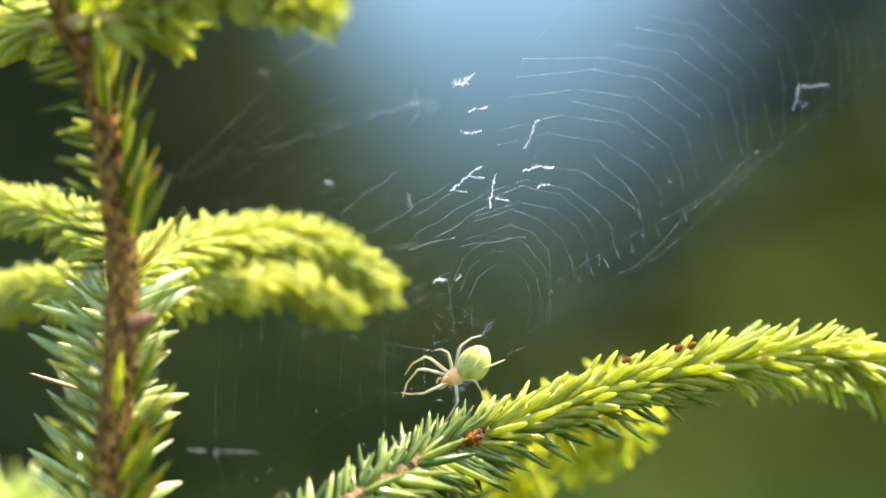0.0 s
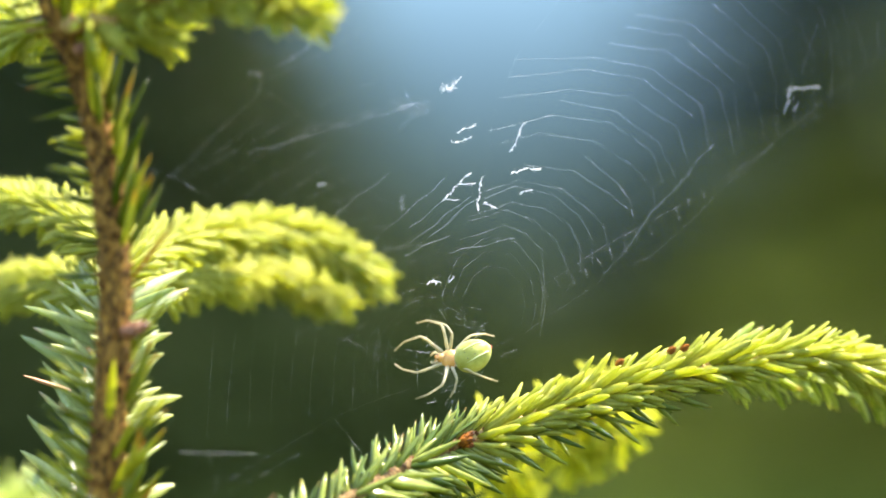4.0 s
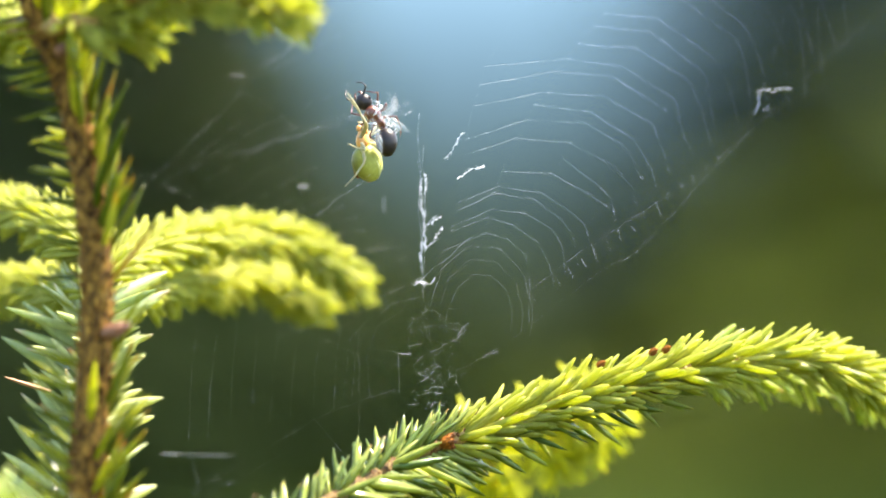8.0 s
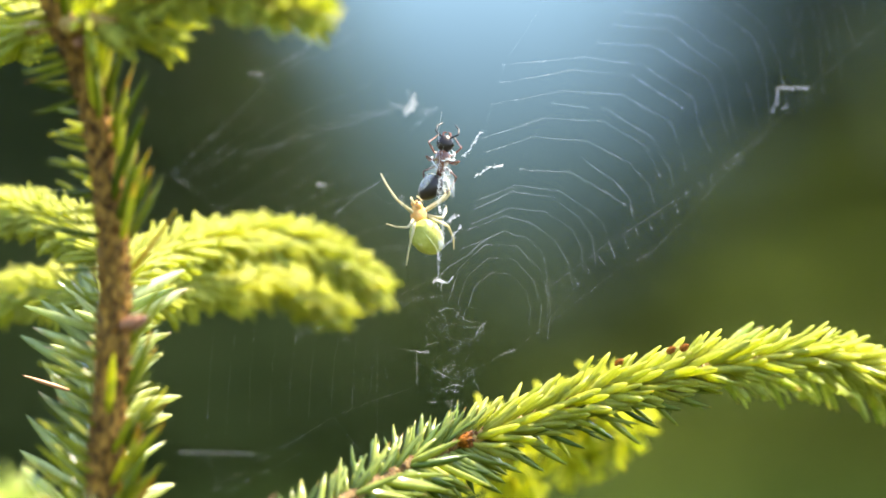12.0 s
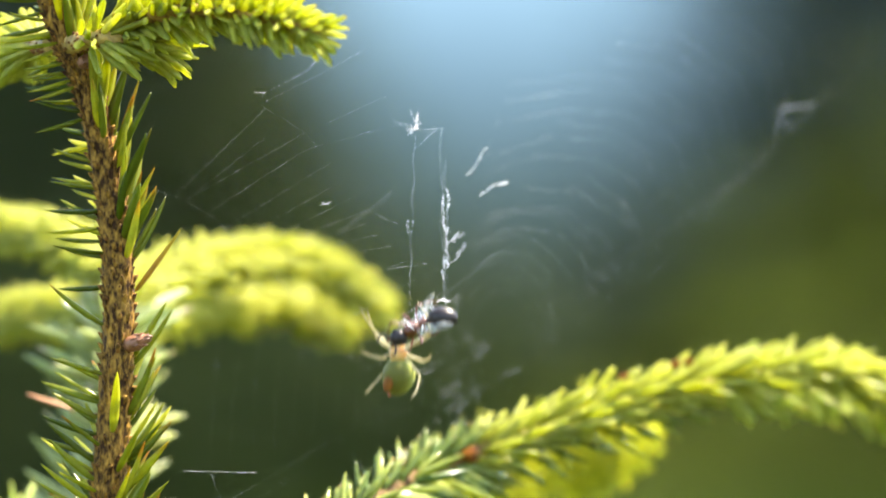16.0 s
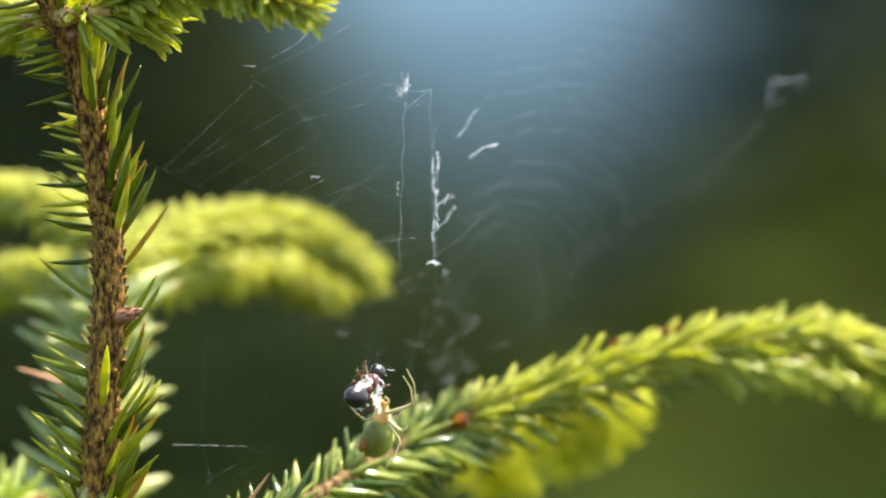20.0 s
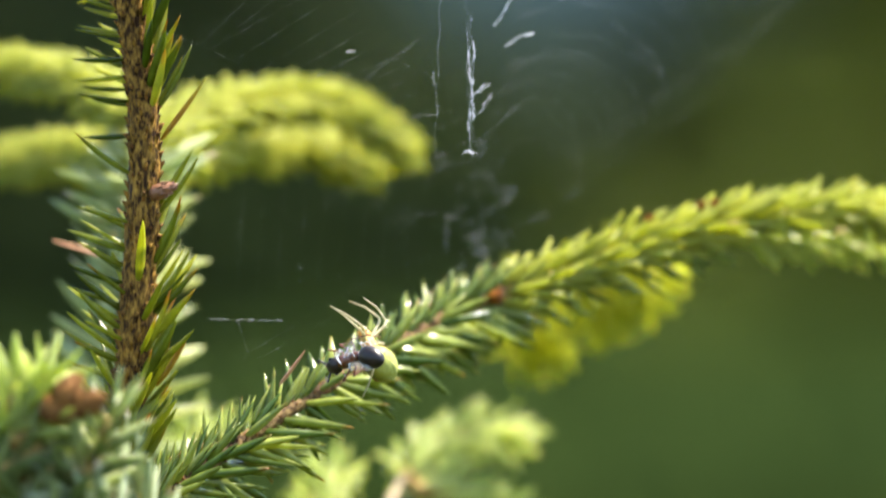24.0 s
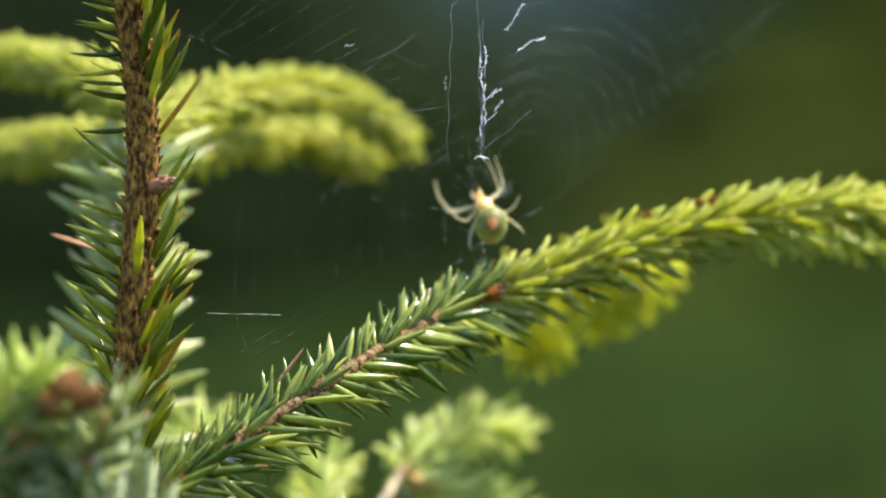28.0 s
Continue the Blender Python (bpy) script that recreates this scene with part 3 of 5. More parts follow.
def side_branch(name, label, seed, paths, material, length=9.0, lean=40, density=2.6, radius=(1.3, 0.7), single=False, **more):
    rng = random.Random(seed)
    t = thing(name, label, "twig", "side branches of the spruce")
    for pts in paths:
        axis_length = sum((Vector(a) - Vector(b)).length for a, b in zip(pts, pts[1:]))
        shoot(t, rng, pts, radius, int(axis_length * density), length, lean, material, single, BARK_YOUNG, **more)
    return t


def right_twig():
    rng = random.Random(31)
    t = thing("spruce_branch", "arching spruce branch, dark older needles and bright new growth", "branch")
    old = [(-51.14, -74.00, -63.94), (-42.86, -70.00, -57.47), (-29.18, -58.00, -48.46), (-13.03, -36.00, -39.01), (-3.11, -18.00, -33.88), (4.97, -10.00, -30.83)]
    fresh = [(4.97, -10.00, -30.83), (16.26, -4.00, -26.88), (29.26, 0.00, -22.69), (42.38, 6.00, -19.52), (55.60, 12.00, -17.45), (66.11, 18.00, -17.89), (74.82, 24.00, -21.34), (82.64, 30.00, -26.32)]
    shoot(t, rng, old, (1.2, 0.95), 300, 9.2, 49, NEEDLE_OLD, True, BARK_TWIG, lift=0.0, under=1.32, parted=0.7, curl=True, far=NEEDLE_OLD_FAR, wide=0.155, tip=False, tip_length=1.0)
    # last year's growth goes on a little way behind the new shoot
    last = [(4.97, -9.00, -31.40), (17.0, -1.00, -28.90), (29.5, 4.00, -25.40), (41.0, 9.00, -22.60)]
    shoot(t, rng, last, (0.9, 0.6), 60, 8.0, 50, NEEDLE_OLD, True, BARK_TWIG, lift=-0.15, under=1.1, curl=True, far=NEEDLE_OLD_FAR, wide=0.165)
    shoot(t, rng, fresh, (1.1, 0.7), 500, 7.4, 38, NEEDLE_NEW, True, BARK_YOUNG, lift=0.03, up_side=0.05, far=NEEDLE_NEW_FAR, blunt=True, curl=True, wide=0.18, tip_length=0.9)
    for k in range(3):
        child("bud_scale", bud_mesh(0.0030, 0.0013, BUD_DARK), t, "brown bud scales at the old growth ring", aim((3.86, -13.00, -30.95), (0.9, (-0.5, 0.1, 0.6)[k], (0.1, 0.6, -0.3)[k])))
    for at in ((29.6, -1.5, -18.6), (38.2, 2.5, -16.6), (40.4, 3.0, -16.2)):
        child("bud_scale", bud_mesh(0.0016, 0.0011, BUD_DARK), t, "loose orange bud scale", aim(at, (0.7, -0.4, 0.5)))
    v, f, a = needle_shape(0.05, 0.13, 0.3)
    child("dead_needle", mesh_of("dead_needle", v, f, DEAD, True, a), t, "dry orange needle", aim((-29.29, -62.00, -43.53), (0.62, -0.2, 0.75)) @ Matrix.Diagonal((0.007, 0.007, 0.007, 1)))
    return t


LEADER = main_stem()
back_stem()

SIDE = [side_branch("spruce_branch", "bright yellow-green spruce side branch curving down at its tip", 41,
            [[(-53.50, 16.00, -5.52), (-46.83, 38.00, -0.38), (-35.01, 62.00, 2.51), (-22.62, 78.00, 1.77), (-10.91, 86.00, -5.14)], [(-53.50, 16.00, -8.32), (-46.08, 45.00, -5.62), (-35.39, 80.00, -4.96), (-26.93, 98.00, -5.20), (-18.28, 108.00, -8.88)]], NEEDLE_SIDE, 6.8, 40, 6.2, single=True, blunt=True, far=NEEDLE_SIDE_FAR, lift=0.06, wide=0.19, under=1.3),
        side_branch("spruce_branch", "bright yellow-green spruce side branches reaching outwards", 42,
            [[(-53.50, 16.00, -0.84), (-61.85, 34.00, 5.01), (-71.05, 50.00, 7.26), (-81.58, 70.00, 8.80)], [(-53.50, 16.00, -7.39), (-63.41, 50.00, -6.40), (-74.51, 85.00, -7.22), (-85.76, 115.00, -8.83)]], MASS_NEW, 6.8, 40, 7.4, lift=0.06, wide=0.19, under=1.3)]
side_branch("spruce_branch", "yellow-green spruce side branch at the upper whorl", 43,
            [[(-59.89, -60.00, 34.85), (-49.94, -70.00, 38.17), (-39.89, -82.00, 40.06), (-29.11, -94.00, 39.31), (-18.94, -106.00, 36.40)], [(-59.18, -60.00, 35.4), (-53.0, -74.00, 36.2), (-46.5, -72.00, 35.8), (-43.0, -70.00, 35.0)], [(-60.96, -60.00, 35.74), (-67.35, -36.00, 35.39), (-75.83, -10.00, 34.14)]], NEEDLE_NEW, 8.0, 36, 4.3, single=True, blunt=True, far=NEEDLE_NEW_FAR, lift=0.0, wide=0.19, span=(0.2, 1.0), radius=(1.7, 0.8))
TWIG = right_twig()
side_branch("spruce_branch", "blurred yellow-green spruce shoots hanging behind the branch", 44,
            [[(9.5, 58.00, -31.50), (9.8, 76.00, -36.50), (9.0, 84.00, -41.00)], [(12.6, 58.00, -31.00), (13.6, 78.00, -37.50), (13.4, 86.00, -42.80)], [(19.5, 58.00, -28.50), (22.8, 78.00, -32.50), (24.0, 86.00, -36.80)], [(24.0, 58.00, -26.50), (27.0, 78.00, -30.20), (27.8, 86.00, -34.20)], [(29.0, 60.0, -24.2), (31.5, 80.0, -27.0), (32.6, 86.0, -30.0)]], MASS_YELLOW, 7.4, 58, 2.4, blunt=True, wide=0.17, lift=0.12)
side_branch("spruce_branch", "pale green spruce shoot close behind the tip of the arching branch", 47,
            [[(45.68, 22.00, -18.4), (52.71, 27.00, -19.2), (61.62, 33.00, -20.0), (70.46, 40.00, -21.6), (80.22, 46.00, -26.3)]], MASS_PALE, 7.5, 42, 4.0, blunt=True, wide=0.16)
side_branch("spruce_branch", "pale spruce branch low behind the arching branch", 45,
            [[(-10.0, 62.00, -62.4), (-6.22, 74.00, -59.6), (1.0, 88.00, -56.0), (8.4, 96.00, -56.4)], [(-8.0, 60.00, -63.8), (-2.27, 75.00, -66.4), (4.47, 80.00, -68.9), (9.84, 84.00, -71.2)], [(-43.36, 50.00, -58.3), (-46.50, 60.00, -55.0), (-38.5, 66.00, -55.2)], [(-23.0, 48.0, -69.5), (-25.0, 56.0, -65.0), (-22.0, 62.0, -61.5)]], MASS_PALE, 8.4, 46, 2.7, radius=(1.5, 0.8), wide=0.20)
near = side_branch("spruce_branch", "out-of-focus spruce branch close in front, shade painted into its dark green", 46,
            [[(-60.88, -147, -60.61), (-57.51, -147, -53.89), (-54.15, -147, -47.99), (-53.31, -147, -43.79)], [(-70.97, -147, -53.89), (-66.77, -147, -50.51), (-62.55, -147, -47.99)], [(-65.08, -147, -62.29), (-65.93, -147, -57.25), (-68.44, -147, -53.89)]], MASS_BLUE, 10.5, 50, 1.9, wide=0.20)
side_branch("spruce_branch", "out-of-focus silvery spruce shoot with pale bluish needle undersides", 48,
            [[(-46.64, -132, -65.48), (-48.34, -132, -60.38), (-50.46, -132, -54.86), (-52.16, -132, -51.03)], [(-52.47, -147, -62.29), (-55.83, -147, -57.25), (-60.88, -147, -54.30)]], MASS_SILVER, 9.5, 38, 2.2, wide=0.23)
side_branch("spruce_branch", "out-of-focus pale green young spruce shoot close in front", 49,
            [[(-66.77, -147, -45.06), (-63.82, -147, -41.27), (-62.14, -147, -37.91)], [(-71.81, -147, -47.99), (-68.44, -147, -43.79), (-66.34, -147, -38.75)], [(-67.61, -147, -47.15), (-63.41, -147, -45.48), (-60.03, -147, -45.06)]], MASS_PALE, 9.0, 44, 2.6, wide=0.22)

for k in range(3):
    child("bud", bud_mesh(0.0056, 0.0038, PEG), near, "brown bud", aim(((-62.78, -150, -42.27), (-60.15, -151, -41.87), (-57.92, -150, -42.58))[k], ((0.8, -0.3, -0.2), (0.5, 0.2, 0.8), (0.7, -0.4, 0.3))[k]))


# ---- the web ----
EDGE = [(973, 515), (1073, 439), (1259, 320), (1362, 237), (1460, 141), (1592, 24), (1700, -60)]
LOW_EDGE = [(850, 652), (867, 645), (953, 594), (1107, 474), (1167, 444), (1232, 378), (1300, 300), (1362, 240)]
# the spokes of the east sheet, from the tear to the lower frame thread
SPOKES = [[(830, 437), (866, 327), (868, 239), (902, 114), (999, -33)],
          [(902, 409), (933, 295), (974, 207), (1046, 97), (1174, -48)],
          [(938, 421), (1024, 303), (1075, 215), (1148, 107), (1264, -43)],
          [(972, 447), (1084, 341), (1153, 260), (1242, 165), (1373, 42)],
          [(986, 497), (1112, 359), (1180, 308), (1259, 234), (1396, 100)],
          [(989, 557), (1122, 397), (1184, 342), (1273, 265), (1409, 197)]]
REACH = (0.0, 0.254, 0.444, 0.677, 1.0)
RINGS = (0.0, 0.069, 0.108, 0.155, 0.196, 0.254, 0.310, 0.386, 0.444, 0.5, 0.56, 0.62, 0.677, 0.74, 0.795, 0.862, 0.93, 1.0, 1.075, 1.15, 1.23)


def web_depth(u, v):
    """The web bends: its west half hangs by the stem, its east half runs back behind the branch."""
    west = -62 + 44 * min(1, max(0, (v - 420) / 160))
    if u < 480 and v > 780:
        return -56
    if u < 730:
        return west
    if u < 830:
        return west + (-5 - west) * (u - 730) / 100
    return -5 + 42 * (u - 830) / 600


def web_point(u, v, slack=0.0):
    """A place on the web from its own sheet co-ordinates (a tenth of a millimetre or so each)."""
    y = web_depth(u, v) + slack
    k = (y / 1000 + 1.6) / 1.6
    return vec(((u - 784) / 10.8 * k, y, (441 - v) / 10.8 * k))


def on_spoke(k, f):
    """The place on the sheet that far along a spoke; past its ends the spoke runs on straight."""
    pts = SPOKES[k]
    i = max(0, min(3, sum(f >= r for r in REACH) - 1))
    g = (f - REACH[i]) / (REACH[i + 1] - REACH[i])
    return tuple(a + (b - a) * g for a, b in zip(pts[i], pts[i + 1]))


def orb_web():
    """The torn web; returns the threads of the east sheet, which give when the spider climbs."""
    rng = random.Random(51)
    web = thing("orb_web", "torn orb web of fine white silk hung between spruce twigs", "spider web")

    def line(pts, wide, skin=SILK, beads=0.04, step=9, name="spiral_thread", sag=0.0):
        at = []
        for (u1, v1), (u2, v2) in zip(pts, pts[1:]):
            n = max(2, int(math.hypot(u2 - u1, v2 - v1) / step))
            for k in range(n):
                f = k / n
                at.append(web_point(u1 + (u2 - u1) * f, v1 + (v2 - v1) * f + sag * 4 * f * (1 - f), rng.uniform(-0.08, 0.08)))
        at.append(web_point(*pts[-1]))
        rad = [0.64 * wide / 1000 * (rng.uniform(2.0, 4.0) if rng.random() < beads else rng.uniform(0.45, 1.55)) for _ in at]
        return child(name, mesh_of(name, *tube(at, rad, 4, cap=False), skin), web)

    # east sheet: catching threads kinked at every spoke; the spokes themselves are too fine to show much
    east = []
    for k in range(6):
        east.append(line([on_spoke(k, -0.05 + 1.3 * i / 12) for i in range(13)], 0.0022, SILK_FINE, 0.0, 20, "radial_thread"))
    for ring, f in enumerate(RINGS):
        first = 1 if ring in (5, 9, 13, 14, 15) else 2 if ring in (6, 16, 17, 19) else 0
        last = {11: 3, 5: 4, 8: 4}.get(ring, 5)
        pts = []
        for k in range(first, last + 1):
            u, v = on_spoke(k, f + 0.010 * math.sin(7.1 * k + 2.3 * ring))
            pts.append((u + 3 * math.sin(3.1 * ring + k), v))
        east.append(line(pts, 0.0108 * (1.0 if ring < 14 else 0.85), beads=0.02, sag=1.0))
        if last < 5:
            east.append(line([pts[-1], (pts[-1][0] + 3, pts[-1][1] + 3)], 0.05, name="silk_bead"))
    for rx, ry in ((56, 74), (75, 101), (92, 126)):
        east.append(line([(897 + rx * math.cos(radians(a)), 551 - ry * math.sin(radians(a))) for a in (172, 140, 105, 70, 36, 4, -22)], 0.0085, beads=0.04))
    # frame threads, double and dusty, with short ties between them
    east.append(line(EDGE, 0.0055, beads=0.14, name="frame_thread"))
    east.append(line(LOW_EDGE, 0.0042, beads=0.14, name="frame_thread"))
    for k in range(16):
        f = k / 15
        u, v = 985 + 330 * f, 515 - 245 * f
        east.append(line([(u, v), (u + rng.uniform(2, 12), v + rng.uniform(10, 24))], 0.008, beads=0.3, name="tie_thread"))
    for pts in ([(1462, -3), (1483, 86)], [(1500, -3), (1527, 80)], [(1435, 11), (1414, 100)], [(1540, -3), (1545, 60)]):
        east.append(line(pts, 0.010))
    # what is left of the middle: a crumpled tangle below the tear
    for k in range(22):
        u, v = rng.uniform(775, 862), rng.uniform(550, 712)
        pts = [(u, v)]
        for _ in range(rng.randint(3, 6)):
            u, v = min(870, max(768, u + rng.uniform(-26, 26))), min(718, max(540, v + rng.uniform(-24, 24)))
            pts.append((u, v))
        line(pts, 0.0050, beads=0.22, step=5, name="loose_thread")
    # lower west sheet: threads hanging side by side between two frame threads
    for i in range(9):
        top, low = (393 + 36.5 * i, 575 + 14 * math.sin(2.3 * i)), (379 + 36.5 * i - 3 * math.sin(1.7 * i), 778 - 9.5 * i + 20 * math.sin(3.1 * i))
        mid = ((top[0] + low[0]) / 2 - 3, (top[1] + low[1]) / 2)
        line([top, mid, low], 0.0046, beads=0.06)
    for pts in ([(798, 518), (736, 532), (688, 587), (678, 635)], [(764, 518), (694, 560), (662, 600), (655, 690)], [(760, 540), (712, 572), (694, 628), (700, 700)], [(537, 594), (613, 563), (764, 518)], [(620, 594), (690, 628), (764, 643)], [(674, 608), (752, 618)],
                [(681, 628), (681, 773)], [(746, 683), (690, 700), (602, 735)]):
        line(pts, 0.0042, beads=0.06)
    # upper west sheet: straight lines that run slantwise between two edge threads
    for pts in ([(312, 310), (475, 158)], [(338, 316), (473, 208)], [(338, 316), (547, 198), (692, 133)], [(377, 338), (552, 226), (712, 183)], [(403, 368), (588, 253)], [(450, 376), (615, 281)], [(500, 379), (637, 308)],
                [(527, 385), (657, 335)], [(580, 389), (667, 353)], [(606, 396), (677, 378)], [(626, 414), (697, 398)], [(470, 146), (570, 96), (650, 52)], [(500, 560), (640, 455), (740, 420)], [(540, 590), (690, 480), (790, 440)], [(620, 600), (720, 520), (800, 480)]):
        line(pts, 0.0062, beads=0.07)
    # frame and stray threads
    for pts, wide, dust in (([(317, 311), (380, 345), (470, 430), (560, 520)], 0.010, 0.1), ([(317, 311), (470, 160), (470, 130), (550, 90), (612, -10)], 0.009, 0.15), ([(452, 126), (476, 128)], 0.030, 0.5), ([(510, 110), (552, 86), (590, 45)], 0.022, 0.5),
                ([(317, 311), (250, 290)], 0.010, 0.1), ([(712, 183), (739, 195)], 0.010, 0.1), ([(472, 153), (547, 198), (590, 253)], 0.005, 0.2), ([(657, 335), (690, 352), (727, 365)], 0.008, 0.2),
                ([(390, 862), (560, 762), (602, 735)], 0.007, 0.1), ([(413, 869), (544, 800)], 0.007, 0.12), ([(602, 735), (655, 800)], 0.007, 0.1), ([(330, 797), (460, 800)], 0.024, 0.35), ([(380, 800), (400, 860), (385, 868)], 0.009, 0.3),
                ([(690, 440), (760, 430)], 0.016, 0.3), ([(739, 193), (760, 200), (777, 188)], 0.010, 0.3), ([(739, 193), (690, 170), (720, 150)], 0.008, 0.1), ([(750, 620), (752, 690)], 0.009, 0.2), ([(792, 493), (800, 550), (809, 605)], 0.009, 0.3)):
        line(pts, 0.58 * wide, beads=dust, name="frame_thread")
    return east


EAST = orb_web()


# ---- creatures ----
MM = 0.001


def limb(joints, radii, material, name="leg"):
    pts = curve_points([Vector(j) * MM for j in joints], 4 * len(joints))
    rad = [MM * (radii[0] + (radii[1] - radii[0]) * (i / (len(pts) - 1)) ** 1.2) for i in range(len(pts))]
    return mesh_of(name, *tube(pts, rad, 7), material)


def jointed(joints, radii, material, name="leg"):
    """A leg of straight segments, each a little swollen at its joints."""
    pts, rad = [], []
    n = len(joints) - 1
    for k in range(n):
        a, b = Vector(joints[k]), Vector(joints[k + 1])
        for f, fat in ((0.06, 1.0), (0.3, 1.06), (0.7, 0.92), (0.94, 1.0)):
            pts.append(a.lerp(b, f) * MM)
            rad.append(MM * fat * (radii[0] + (radii[1] - radii[0]) * ((k + f) / n) ** 0.9))
    pts.append(Vector(joints[-1]) * MM)
    rad.append(MM * radii[1] * 0.5)
    return mesh_of(name, *tube(pts, rad, 8), material)


def green_spider():
    t = thing("spider", "small pale green orb-weaver spider with orange thorax", "spider")
    thorax = child("thorax", mesh_of("thorax", *join([egg(3.7 * MM, 3.0 * MM, 2.2 * MM, -0.18), egg(1.7 * MM, 1.6 * MM, 1.5 * MM, 0, centre=(1.3 * MM, 0, 0.25 * MM))]), THORAX), t, "orange, shiny")
    for s in (-1, 1):
        child("eye", mesh_of("eye", *egg(0.3 * MM, 0.3 * MM, 0.3 * MM, 0, 6, 8, (1.95 * MM, s * 0.4 * MM, 0.7 * MM)), EYE), thorax)
        child("palp", limb([(1.6, 0.5 * s, 0), (2.4, 0.9 * s, 0.2), (3.0, 0.6 * s, -0.5)], (0.24, 0.14), LEG, "palp"), thorax)
        child("jaw", mesh_of("jaw", *egg(1.1 * MM, 0.7 * MM, 0.9 * MM, 0, 8, 9, (1.9 * MM, s * 0.36 * MM, -0.5 * MM)), THORAX), thorax)
    ab = child("abdomen", mesh_of("abdomen", *egg(6.4 * MM, 5.3 * MM, 4.9 * MM, 0.10, 20, 24), ABDOMEN), t, "smooth pale apple green", pose(-3.9 * MM, -0.5 * MM, 0.5 * MM, 0, 8, 30))
    child("spinneret", mesh_of("spinneret", *egg(0.8 * MM, 0.7 * MM, 0.6 * MM, 0, 7, 8, (-3.05 * MM, 0, -0.7 * MM)), RED), ab, "reddish spot at the rear")
    child("belly_mark", mesh_of("belly_mark", *egg(3.0 * MM, 1.9 * MM, 0.6 * MM, 0, 10, 12, (-0.9 * MM, 0, -2.25 * MM)), MARK), ab, "reddish brown mark on the underside")
    for s in (-1, 1):
        line = [Vector((x * 3.2, s * (0.75 + 0.35 * math.cos(1.4 * x)), 0)) for x in [-0.8 + 0.2 * i for i in range(9)]]
        line = [Vector((p.x, p.y, 2.45 * math.sqrt(max(0.02, 1 - (p.x / 3.2) ** 2 - (p.y / 2.65) ** 2)) - 0.03)) * MM for p in line]
        child("stripe", mesh_of("stripe", *tube(line, [0.10 * MM] * 9, 5), STRIPE), ab, "pale yellowish stripe")
    for k in range(4):
        s = 1 if k % 2 else -1
        x = (0.9, -0.5)[k // 2]
        child("spot", mesh_of("spot", *egg(0.22 * MM, 0.20 * MM, 0.10 * MM, 0, 5, 7, (x * MM, s * 0.55 * MM, 2.36 * MM)), FAR_BARK), ab, "small dark dimple")
    legs = []
    for s in (-1, 1):
        for a, knee, end, size in ((48, 22, -22, 1.08), (76, 48, 2, 1.0), (104, 84, 40, 0.66), (138, 150, 176, 0.92)):
            j, at = [], Vector((0.7 * math.cos(radians(a)), 1.1 * s * math.sin(radians(a)), -0.2))
            for step, heading, z in zip((0.5, 2.9, 1.1, 2.5, 1.9), (a, a, 0.6 * a + 0.4 * knee, 0.5 * knee + 0.5 * end, end), (0.2, 1.7, 1.8, 0.5, -1.2)):
                j.append(tuple(at))
                at = at + Vector((math.cos(radians(heading)), s * math.sin(radians(heading)), 0)) * step * size
                at.z = z * size
            j.append(tuple(at))
            legs.append((s, a, child("leg", jointed(j, (0.37, 0.09), LEG), t, "pale translucent cream")))
    return t, legs


